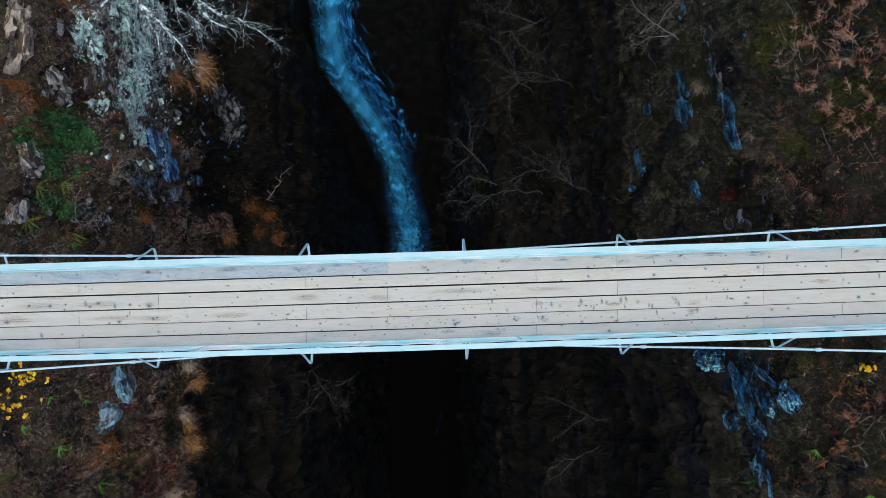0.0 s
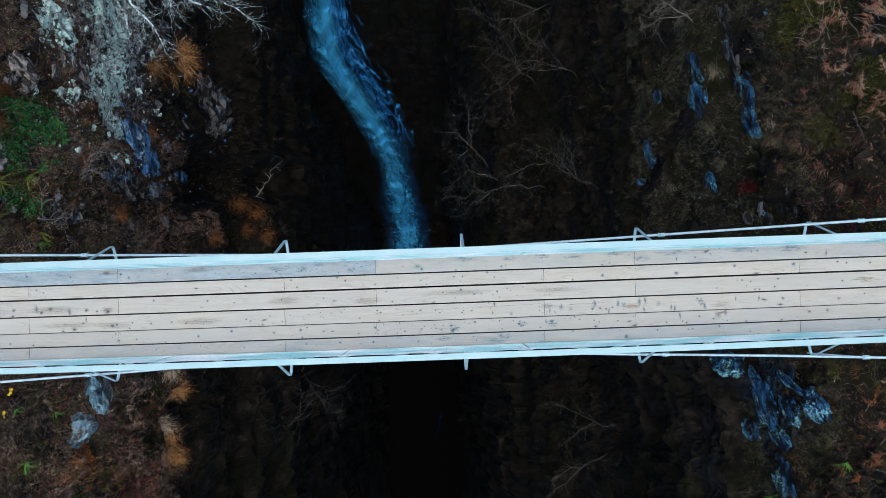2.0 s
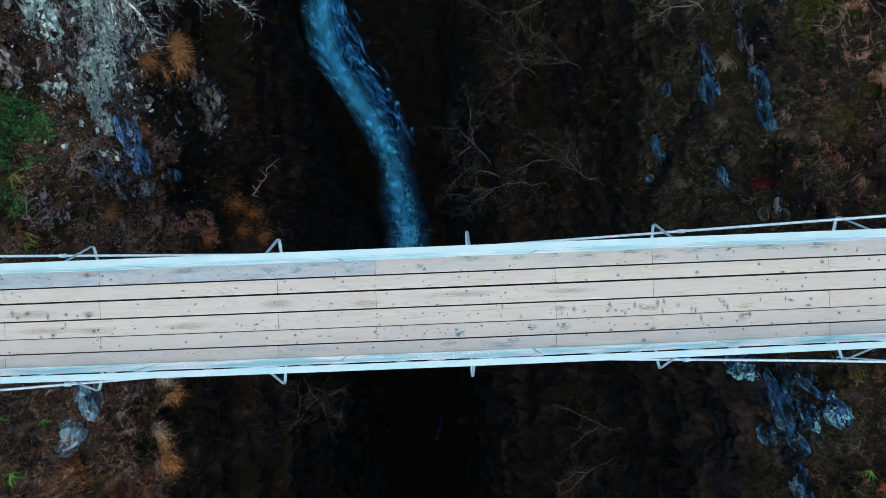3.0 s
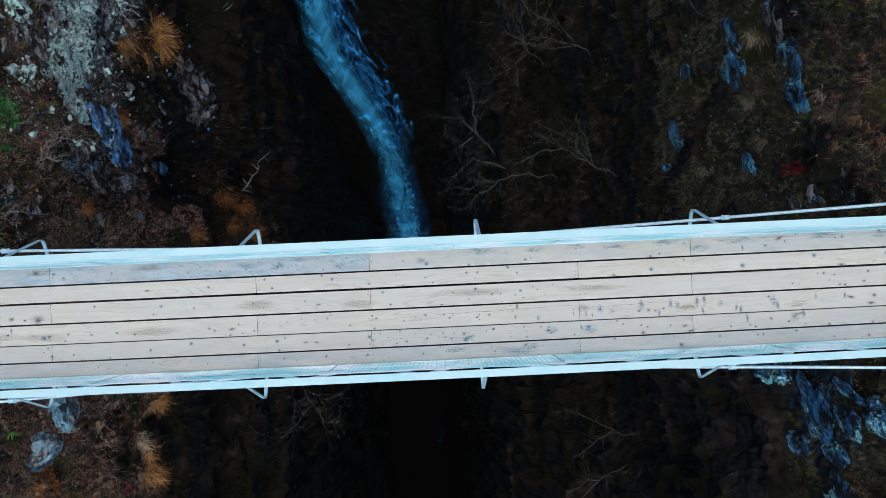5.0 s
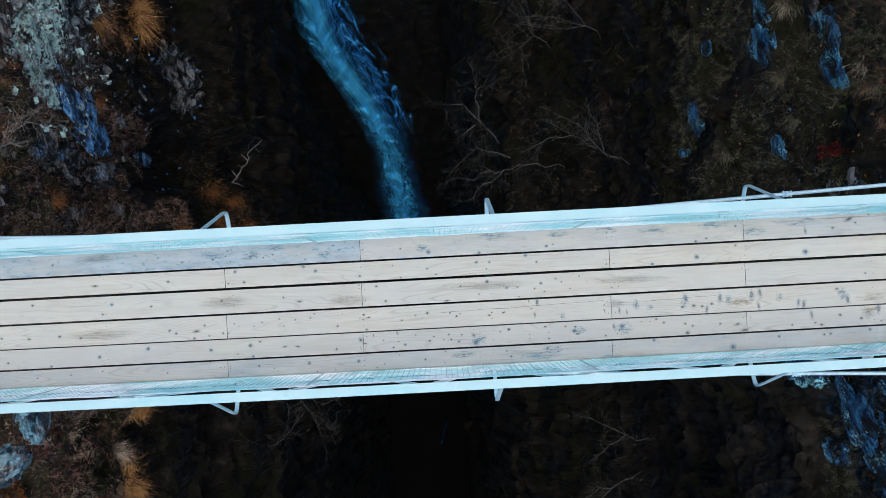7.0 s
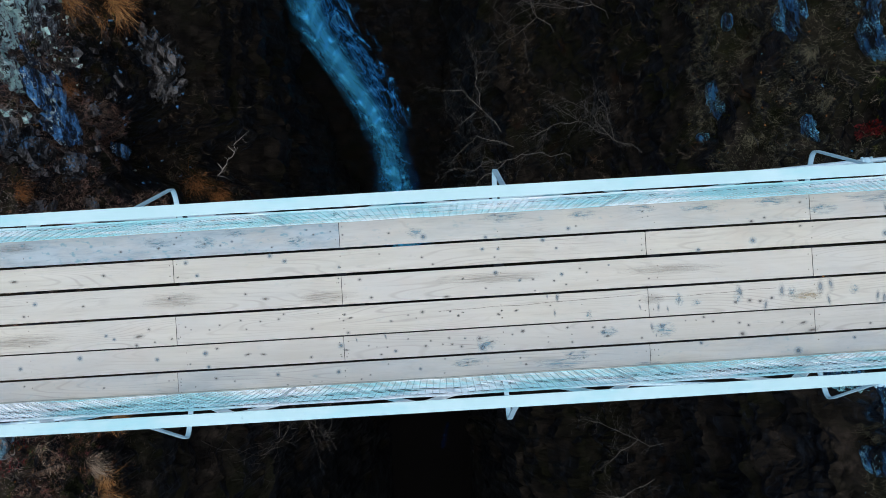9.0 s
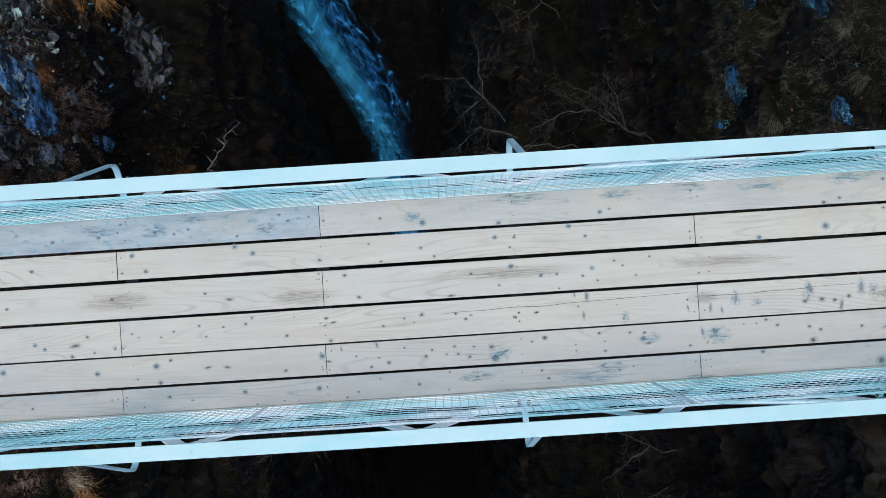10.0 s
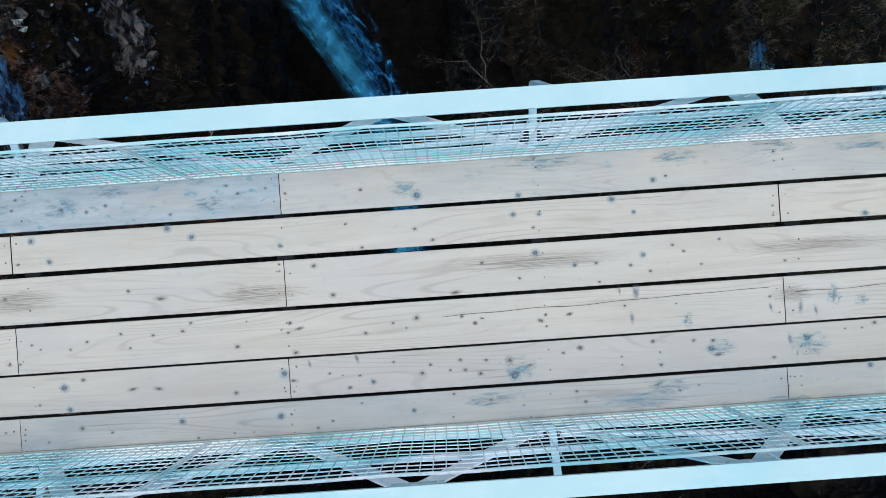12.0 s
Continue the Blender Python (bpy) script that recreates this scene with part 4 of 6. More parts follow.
def strip(name, y0, y1, z0, z1, material, label="", lean=0.0, step=0.6):
    """A long flat member along the bridge that follows its camber."""
    verts, faces = [], []
    n = round(2 * SPAN / step)
    for i in range(n + 1):
        x = -SPAN + 2 * SPAN * i / n
        c = camber(x)
        for y, z in ((y0, z0), (y1, z0), (y1 + lean, z1), (y0 + lean, z1)):
            verts.append((x, y, c + z))
    for i in range(n):
        for j in range(4):
            a, b = i * 4 + j, i * 4 + (j + 1) % 4
            faces.append((a, b, b + 4, a + 4))
    faces += [(3, 2, 1, 0), (n * 4, n * 4 + 1, n * 4 + 2, n * 4 + 3)]
    return part(name, raw_mesh(name, verts, faces, material), bridge, label)


RAIL = 1.05


def sweep(points, width, thick):
    """A flat bar along a path in the plane across the bridge: width along the bridge, thick across the bar."""
    verts, faces = [], []
    n = len(points)
    for i, p in enumerate(points):
        d = (points[min(i + 1, n - 1)] - points[max(i - 1, 0)]).normalized()
        out = d.cross(Vector((1, 0, 0))).normalized() * (thick / 2)
        for sx, so in ((-1, -1), (1, -1), (1, 1), (-1, 1)):
            verts.append(p + Vector((sx * width / 2, 0, 0)) + out * so)
    for i in range(n - 1):
        for j in range(4):
            a, b = i * 4 + j, i * 4 + (j + 1) % 4
            faces.append((a, b, b + 4, a + 4))
    faces += [(3, 2, 1, 0), tuple(range(n * 4 - 4, n * 4))]
    return verts, faces


def rounded(corners, turns, steps=6):
    """A polyline whose inner corners are rounded by arcs (quadratic), with turns giving each corner's reach."""
    out = [corners[0]]
    for i in range(1, len(corners) - 1):
        p, reach = corners[i], turns[i - 1]
        a = p + (corners[i - 1] - p).normalized() * reach
        b = p + (corners[i + 1] - p).normalized() * reach
        for k in range(steps + 1):
            f = k / steps
            out.append(a * (1 - f) ** 2 + p * (2 * f * (1 - f)) + b * f ** 2)
    return out + [corners[-1]]


def cable_place(s, x, inner):
    """Where a main cable runs: under the deck's edge in the middle, climbing and spreading towards the towers."""
    far = abs(x)
    spread = 0.035 * far if s > 0 else 0.06 + 0.04 * min(far, 3.3) + 0.018 * max(0.0, far - 3.3)
    return Vector((x, s * (inner + spread), -0.12 + 0.0255 * x * x))


def side_of_bridge(s, foot, rail_in, rail_out, lean):
    """One parapet: handrail, lattice, mesh panels, outriggers and cable. s: +1 or -1; the rest are distances from y = 0."""
    def long_bar(name, near, far, z0, z1, material, label=""):
        lo, hi = sorted((s * near, s * far))
        return strip(name, lo, hi, z0, z1, material, label, step=0.3)

    long_bar("handrail", rail_in, rail_out, RAIL - 0.012, RAIL, PAINT, "flat pale blue-white steel handrail")
    long_bar("handrail_web", rail_in + 0.028, rail_in + 0.040, RAIL - 0.075, RAIL - 0.012, PAINT)
    long_bar("edge_beam", foot - 0.07, foot - 0.01, -0.16, -0.055, IRON, "dark wet steel edge beam")
    long_bar("bottom_chord", foot + 0.034, foot + 0.062, -0.075, -0.062, CHORD, "worn teal-white bottom chord")
    long_bar("toe_board", foot - 0.018 if s < 0 else foot - 0.012, foot + 0.026, -0.012, 0.014, TOE, "weathered grey-green edging board")
    top_y, low_y = rail_in + 0.034, foot + 0.032
    mid = foot + lean * 0.62 + (0.010 if s > 0 else -0.002)
    long_bar("middle_rail", mid, mid + 0.024, 0.59, 0.602, CHORD, "worn teal-white middle rail")
    # lattice: flat bars that meet in pairs under the handrail
    for k in range(-10, 10):
        x0, xm, x1 = 1.2 * k, 1.2 * k + 0.6, 1.2 * k + 1.2
        for a, b, off in ((x0, xm, 0.006), (x1, xm, -0.008)):
            v, f = [], []
            bar(v, f, (a, s * (low_y + off), camber(a) - 0.06), (xm, s * (top_y + off), camber(xm) + RAIL - 0.05), 0.080, 0.010, (0, s, 0.0))
            part("lattice_bar", raw_mesh("lattice_bar", v, f, LATTICE), bridge)
        bm = bmesh.new()
        box(bm, xm, s * top_y, camber(xm) + RAIL - 0.085, 0.20, 0.024, 0.10, 0.008)
        part("gusset_plate", mesh_of("gusset_plate", bm, PAINT), bridge)
        # a strap clip bent round the meeting bars
        v, f = [], []
        pts = [Vector((xm + 0.055 + 0.02 * math.cos(q), s * (top_y - 0.014 - 0.012 * abs(math.sin(q))), camber(xm) + RAIL - 0.09 + 0.035 * math.sin(q))) for q in (-1.5, -1.0, -0.5, 0.0, 0.5, 1.0, 1.5)]
        tube(v, f, pts, [0.0035] * 7, 5)
        part("clip", raw_mesh("clip", v, f, WIRE, True), bridge)
    # welded mesh panels, a little slack between their fixings
    for k in range(-5, 6):
        a, b = -0.40 + 2.4 * k, 2.0 + 2.4 * k
        if a < -SPAN or b > SPAN:
            continue
        v, f = [], []
        z0, z1 = 0.018, 0.935

        def at(x, z):
            h = (z - z0) / (z1 - z0)
            slack = 0.006 * math.sin(math.pi * h) * noise.noise(Vector((x * 1.7, z * 2.0, 5 * s))) + 0.004 * noise.noise(Vector((x * 3.1, 4.0, s)))
            return (x, s * (foot - 0.006 + lean * h + slack), camber(x) + z)

        n = round((b - a) / 0.048)
        for i in range(1, n):
            x = a + (b - a) * i / n
            for q in range(4):
                bar(v, f, at(x, z0 + (z1 - z0) * q / 4), at(x, z0 + (z1 - z0) * (q + 1) / 4), 0.0038, 0.0038)
        for j in range(1, 13):
            z = z0 + (z1 - z0) * j / 13
            for i in range(16):
                bar(v, f, at(a + (b - a) * i / 16, z), at(a + (b - a) * (i + 1) / 16, z), 0.0042, 0.0042)
        panel = part("mesh_panel", raw_mesh("mesh_panel", v, f, WIRE if s < 0 else WIRE_TEAL), bridge, "white welded wire mesh panel with teal weathering")
        v, f = [], []
        for i in range(16):
            xa, xb = a + (b - a) * i / 16, a + (b - a) * (i + 1) / 16
            bar(v, f, at(xa, z0), at(xb, z0), 0.006, 0.006)
            bar(v, f, at(xa, z1), at(xb, z1), 0.011, 0.011)
        for x in (a + 0.008, b - 0.008):
            for q in range(4):
                bar(v, f, at(x, z0 + (z1 - z0) * q / 4), at(x, z0 + (z1 - z0) * (q + 1) / 4), 0.010, 0.012)
        part("panel_frame", raw_mesh("panel_frame", v, f, WIRE), panel)
    # outriggers: a bar that runs out from each second beam, bends and rakes up to the handrail
    apex = rail_out + (0.180 if s > 0 else 0.262)
    inner = rail_out - 0.065
    for k in range(-5, 5):
        x = 1.2 + 2.4 * k
        c = camber(x)
        path = [Vector((x, s * p, c + z)) for p, z in ((foot - 0.05, -0.11), (apex + 0.012, 0.10), (rail_in + 0.05, RAIL - 0.02))]
        v, f = sweep(rounded(path, (0.085,), 8), 0.036, 0.013)
        part("outrigger", raw_mesh("outrigger", v, f, OUTRIGGER), bridge, "bent painted flat-bar outrigger")
    # main cable with clamps, and hangers where it has climbed clear of the deck
    pts = [cable_place(s, -SPAN - 0.4 + (2 * SPAN + 0.8) * i / 60, inner) for i in range(61)]
    v, f = [], []
    tube(v, f, pts, [0.017] * len(pts), 8)
    part("main_cable", raw_mesh("main_cable", v, f, CABLE, True), bridge, "pale steel suspension cable")
    for k in range(-5, 5):
        x = 1.2 + 2.4 * k
        if abs(x) < 3 or abs(x) > SPAN - 0.5:
            continue
        c = cable_place(s, x + 0.30 * (1 if x > 0 else -1), inner)
        v, f = [], []
        if abs(x) > 4:
            tube(v, f, [Vector((x, s * (apex - 0.02), camber(x) - 0.05)), c], [0.010, 0.010], 6)
            part("hanger", raw_mesh("hanger", v, f, OUTRIGGER), bridge)
        bm = bmesh.new()
        box(bm, c.x, c.y, c.z, 0.050, 0.050, 0.050, 0.012)
        for dx in (-0.034, 0.034):
            box(bm, c.x + dx, c.y, c.z + 0.004, 0.012, 0.060, 0.030, 0.004)
        part("cable_clamp", mesh_of("cable_clamp", bm, OUTRIGGER), bridge)


side_of_bridge(1, 0.640, 0.690, 0.766, 0.045)
side_of_bridge(-1, 0.603, 0.570, 0.646, -0.036)

# towers and anchors at the banks
for sx in (-1, 1):
    x = sx * (SPAN + 0.4)
    for s, off in ((1, 0.701), (-1, 0.581)):
        y = cable_place(s, x, off).y
        bm = bmesh.new()
        box(bm, x, y, 1.0, 0.26, 0.26, 6.8, 0.02)
        part("tower_post", mesh_of("tower_post", bm, PAINT), bridge)
        v, f = [], []
        tube(v, f, [Vector((x, y, 4.2)), Vector((x + sx * 9.0, y, 0.4))], [0.019, 0.019], 8)
        part("back_stay", raw_mesh("back_stay", v, f, CABLE), bridge)


# ---- the fall and the river ----
def left_edge(y):
    """The fall's left side, as it comes down the bed."""
    bulge = 2.1 + 1.1 * math.exp(-((y - 9.5) / 3.0) ** 2) - 1.5 * max(0.0, min(1.0, (y - 10.6) / 2.2))
    foot = 0.55 * max(0.0, min(1.0, (5.6 - y) / 3.0))
    return bed_middle(y) - foot + 0.16 * math.sin(y * 0.9) - 0.08 - 0.58 * bulge + 1.05 * math.exp(-((y - 7.0) / 2.8) ** 2)


def main_width(y):
    return 2.4 - 0.75 * max(0.0, min(1.0, (y - 5.0) / 7.0)) - 0.38 * math.exp(-((y - 7.5) / 2.6) ** 2) + 0.45 * max(0.0, min(1.0, (5.6 - y) / 3.0))


def tumble(x, y):
    """Uneven steps added so the treads catch more sky light: how far the water lies off the even slope."""
    if y < 2.6:
        return 0.0
    q = (y - 2.6) / 0.62 + 1.3 * noise.noise(Vector((x * 0.8, y * 0.5, 7.0))) + 0.35 * noise.noise(Vector((x * 3.0, y * 1.5, 2.0)))
    f = q - math.floor(q)
    s = max(0.0, min(1.0, (f - 0.55) / 0.45))
    return 0.62 * 2.35 * 0.85 * (s * s * (3 - 2 * s) - f)


def water_sheet(name, start, width, y_from, y_to, lift, material, label):
    """A sheet of water down the stair of falls, from start(y) over width(y)."""
    verts, faces, uvs = [], [], []
    n, m = 320, 28
    for i in range(n + 1):
        y = y_from + (y_to - y_from) * i / n
        for j in range(m + 1):
            u = j / m
            x = start(y) + width(y) * u
            swell = noise.fractal(Vector((x * 1.1, y * 0.8, 3.0)), 1.0, 2.0, 3)
            verts.append((x, y, bed_height(y) + lift + 0.7 + tumble(x, y) + 0.20 * swell - 0.28 * (2 * u - 1) ** 2))
            uvs.append((u, y / 3.0))
    for i in range(n):
        for j in range(m):
            a = i * (m + 1) + j
            faces.append((a, a + 1, a + m + 2, a + m + 1))
    me = raw_mesh(name, verts, faces, material, True)
    layer = me.uv_layers.new(name="UVMap")
    for loop in me.loops:
        layer.data[loop.index].uv = uvs[loop.vertex_index]
    return tagged(new(name, me), label, "waterfall", kind="structure")


water_sheet("waterfall", lambda y: left_edge(y) - 0.13 * main_width(y), lambda y: 1.27 * main_width(y), 21, 0.0, 1.0, WATER, "white and blue water falling down dark rock")
water_sheet("spray", lambda y: left_edge(y) + 0.60 * main_width(y), lambda y: 0.3 + 0.45 * main_width(y) + 1.35 * math.exp(-((y - 9.5) / 2.4) ** 2), 13.6, 6.2, 1.3,
            SPRAY, "torn lacy side stream of the waterfall")
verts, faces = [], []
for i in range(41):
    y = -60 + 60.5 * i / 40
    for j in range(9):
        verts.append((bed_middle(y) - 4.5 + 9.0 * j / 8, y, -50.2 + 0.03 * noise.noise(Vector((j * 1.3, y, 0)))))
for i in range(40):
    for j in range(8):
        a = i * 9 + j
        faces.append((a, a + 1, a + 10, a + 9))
tagged(new("river", raw_mesh("river", verts, faces, POOL, True)), "river at the bottom of the gorge, its shade painted black", "water", kind="structure")

# a glint of broken water far below the bridge, painted as dim blue colour
verts, faces = [], []
for i in range(13):
    for j in range(5):
        verts.append((-0.35 + 0.16 * j + 0.04 * i, -12.8 + 0.14 * i, -49.9 + 0.06 * noise.noise(Vector((i * 0.8, j * 0.9, 2)))))
for i in range(12):
    for j in range(4):
        a = i * 5 + j
        faces.append((a, a + 1, a + 6, a + 5))
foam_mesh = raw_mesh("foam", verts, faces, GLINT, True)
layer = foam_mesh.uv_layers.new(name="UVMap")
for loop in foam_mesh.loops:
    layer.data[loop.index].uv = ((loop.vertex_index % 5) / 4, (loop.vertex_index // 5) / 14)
tagged(new("foam", foam_mesh), "small patch of broken water, its glint painted dim blue", "water", kind="structure")
# ---- what grows and lies on the gorge's sides ----
me = ground.data
count = len(me.polygons)
CENTRE = np.zeros(count * 3)
NORMAL = np.zeros(count * 3)
AREA = np.zeros(count)
me.polygons.foreach_get("center", CENTRE)
me.polygons.foreach_get("normal", NORMAL)
me.polygons.foreach_get("area", AREA)
CORNER = np.zeros(len(me.loops), dtype=np.int32)
me.loops.foreach_get("vertex_index", CORNER)
CORNER = CORNER.reshape(-1, 4)
POINT = np.zeros(len(me.vertices) * 3)
me.vertices.foreach_get("co", POINT)
POINT = POINT.reshape(-1, 3)
CENTRE, NORMAL = CENTRE.reshape(-1, 3), NORMAL.reshape(-1, 3)


def sample(n, keep, seed, steep=-0.2):
    """n random places on the ground where keep(x, y, z) holds, with the ground's normals."""
    r = np.random.RandomState(seed)
    ok = keep(CENTRE[:, 0], CENTRE[:, 1], CENTRE[:, 2]) & (NORMAL[:, 2] > steep)
    ids = np.nonzero(ok)[0]
    pick = r.choice(ids, n, p=AREA[ids] / AREA[ids].sum())
    u, v = r.uniform(0, 1, (n, 1)), r.uniform(0, 1, (n, 1))
    q = POINT[CORNER[pick]]
    at = (q[:, 0] * (1 - u) + q[:, 1] * u) * (1 - v) + (q[:, 3] * (1 - u) + q[:, 2] * u) * v
    return at, NORMAL[pick], r


def patchy(c, scale, seed, cut):
    """True where a soft noise over the ground is above cut: gives the growth its patches."""
    return np.array([noise.noise(Vector((p[0] * scale + seed, p[1] * scale, p[2] * scale * 0.6))) for p in c]) > cut


def unit(v):
    return v / np.maximum(1e-6, np.linalg.norm(v, axis=1, keepdims=True))


def blades(name, base, way, length, width, droop, r, material):
    """Bent blades, one for each base: a quad and a tip."""
    n = len(base)
    side = unit(np.cross(way, r.normal(0, 1, (n, 3))))
    length, width = length.reshape(-1, 1), width.reshape(-1, 1)
    down = np.array([[0, 0, -1.0]]) * droop.reshape(-1, 1) * length
    midp = base + way * length * 0.55 + down * 0.25 + r.normal(0, 0.09, (n, 3)) * length
    tip = base + way * length + down
    verts = np.stack([base - side * width / 2, base + side * width / 2, midp + side * width * 0.4, midp - side * width * 0.4, tip], 1).reshape(-1, 3)
    k = np.arange(n) * 5
    loops = np.stack([k, k + 1, k + 2, k + 3, k + 3, k + 2, k + 4], 1).reshape(-1)
    starts = np.stack([np.arange(n) * 7, np.arange(n) * 7 + 4], 1).reshape(-1)
    out = bpy.data.meshes.new(name)
    out.vertices.add(len(verts))
    out.vertices.foreach_set("co", verts.reshape(-1))
    out.loops.add(len(loops))
    out.loops.foreach_set("vertex_index", loops)
    out.polygons.add(len(starts))
    out.polygons.foreach_set("loop_start", starts)
    out.update(calc_edges=True)
    out.materials.append(material)
    return out


def banks(x, y, z):
    return (z > -14.5) & (z < -1.8) & (y > -9.5) & (y < 10.5) & (np.abs(x) < 13)


def cover(name, label, category, n, keep, seed, material, length, width, lie, droop, scale=0.8, cut=-1.0, tufts=1, steep=-0.2):
    """A joined cover of blades over the banks. lie: how far they lie along the ground; tufts: blades from one root."""
    c, nm, r = sample(n // tufts, keep, seed, steep)
    ok = patchy(c, scale, seed, cut)
    c, nm = np.repeat(c[ok], tufts, 0), np.repeat(nm[ok], tufts, 0)
    c = c + r.normal(0, 0.02 if tufts > 1 else 0.0, c.shape)
    way = unit(nm * (1 - lie) + np.array([[0, 0, 0.45]]) * (1 - lie) + r.normal(0, 0.75, c.shape) * (0.35 + lie))
    size = r.uniform(0.6, 1.3, len(c))
    me = blades(name, c, way, length * size, width * r.uniform(0.6, 1.3, len(c)), droop * r.uniform(0.5, 1.5, len(c)), r, material)
    return tagged(new(name, me), label, category, kind="stuff")


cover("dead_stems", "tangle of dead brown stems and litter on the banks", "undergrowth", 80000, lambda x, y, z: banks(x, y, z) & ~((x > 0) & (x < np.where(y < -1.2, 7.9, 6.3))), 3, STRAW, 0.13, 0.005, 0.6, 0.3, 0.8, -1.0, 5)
cover("bleached_stems", "pale bleached twigs strewn over the banks", "undergrowth", 14000, lambda x, y, z: banks(x, y, z) & ~((x > 0) & (x < np.where(y < 0.5, 8.4, 6.6))), 5, BLEACHED, 0.26, 0.0045, 0.75, 0.1, 0.6, -0.02)
cover("leaf_litter", "tan and rusty leaf litter on the bank", "leaf litter", 110000,
      lambda x, y, z: banks(x, y, z) & (x < -6.4) & (y < 0) & (z > -12.5), 15, LITTER, 0.10, 0.0050, 0.7, 0.2, 1.1, 0.06)
cover("leaf_litter", "tan and rusty leaf litter on the bank", "leaf litter", 40000,
      lambda x, y, z: banks(x, y, z) & (x < -6.8) & (y > 0) & (z > -9.5), 16, LITTER, 0.11, 0.0055, 0.7, 0.2, 0.9, -0.15)
cover("brown_stems", "fine brown stems and twigs on the bank", "undergrowth", 95000,
      lambda x, y, z: banks(x, y, z) & (x < -6.5) & (z > -12.0), 19, BROWN_STEM, 0.14, 0.005, 0.65, 0.25, 1.0, 0.03)
cover("brown_stems", "fine brown stems and twigs on the bank", "undergrowth", 26000,
      lambda x, y, z: banks(x, y, z) & (x > 8.2) & (z > -7.0), 14, BROWN_STEM, 0.11, 0.005, 0.6, 0.25, 0.8, -0.15)
cover("brown_stems", "fine brown stems on the steep side of the gorge", "undergrowth", 30000,
      lambda x, y, z: (x < -5.9) & (x > -7.8) & (y > 0.5) & (y < 4.2) & (z < -8.5) & (z > -15.5), 20, BROWN_STEM, 0.16, 0.0055, 0.5, 0.35, 0.9, -0.05, 6, -0.4)
cover("grey_scrub", "tangle of thin grey leafless twigs", "undergrowth", 45000,
      lambda x, y, z: banks(x, y, z) & (x < -6.5) & (z > -12.0), 17, BLEACHED_PALE, 0.30, 0.0042, 0.7, 0.15, 0.7, 0.0)
cover("pale_scrub", "thin grey and pink leafless twigs", "undergrowth", 6000,
      lambda x, y, z: banks(x, y, z) & (x > 8.2), 18, BLEACHED, 0.20, 0.005, 0.7, 0.1, 0.7, -0.05)
cover("sedge", "olive sedge hanging in tussocks on the steep bank", "grass", 100000,
      lambda x, y, z: banks(x, y, z) & (x > 6.35) & (x < 8.9) & (z < -5.0) & (z > -12.4) & ~((y < -1.2) & (x < 8.0)), 7, SEDGE, 0.14, 0.0046, 0.40, 0.7, 0.7, -0.2, 6)
cover("moss_grass", "dull green moss and grass between the rocks", "grass", 15000, lambda x, y, z: banks(x, y, z) & ~((y < -1.2) & (x > 0) & (x < 8.1)), 9, MOSS, 0.10, 0.020, 0.4, 0.2, 0.9, 0.16, 5, 0.15)
cover("heather", "red-brown heather on the upper banks", "heather", 14000,
      lambda x, y, z: banks(x, y, z) & ((x > 8.6) | (x < -7.0)) & (z > -11.5), 11, HEATHER, 0.16, 0.012, 0.45, 0.1, 0.65, 0.10, 8)
cover("heather", "faded pink-brown heather in clumps on the bank", "heather", 6500,
      lambda x, y, z: banks(x, y, z) & (x > 8.1) & (z < -3.0) & (y > 0.4) & (y < 5.0), 12, PINK_HEATHER, 0.10, 0.007, 0.5, 0.2, 1.1, 0.06, 9)
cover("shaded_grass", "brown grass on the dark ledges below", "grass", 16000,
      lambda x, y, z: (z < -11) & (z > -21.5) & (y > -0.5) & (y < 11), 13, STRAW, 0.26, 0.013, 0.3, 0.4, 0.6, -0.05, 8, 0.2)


LEFT_BELOW = lambda x, y, z: banks(x, y, z) & (x < -6.6) & (y < -0.3) & (z > -12.0)
LEFT_ABOVE = lambda x, y, z: banks(x, y, z) & (x < -7.0) & (y > 0.3) & (y < 4.5) & (z > -9.5)
RIGHT_BELOW = lambda x, y, z: banks(x, y, z) & (x > 8.3) & (y < -0.3)
RIGHT_ABOVE = lambda x, y, z: banks(x, y, z) & (x > 7.9) & (y > 0.3)
for where, seed, amounts in ((LEFT_BELOW, 60, (16000, 18000, 22000, 22000)), (LEFT_ABOVE, 70, (8000, 14000, 8000, 14000)), (RIGHT_BELOW, 80, (4000, 24000, 4000, 12000)), (RIGHT_ABOVE, 90, (7000, 24000, 4000, 7000))):
    for k, (label, tint, reach) in enumerate((("clumps of wine-red stems on the bank", WINE, 0.12), ("olive green blades in clumps on the bank", OLIVE, 0.13), ("cream dead grass in clumps on the bank", CREAM, 0.15), ("rusty dead stems in clumps on the bank", RUSTY, 0.12))):
        cover("undergrowth", label, "undergrowth", amounts[k], where, seed + k, tint, reach, 0.0055, 0.55, 0.3, 1.7, 0.10, 14)


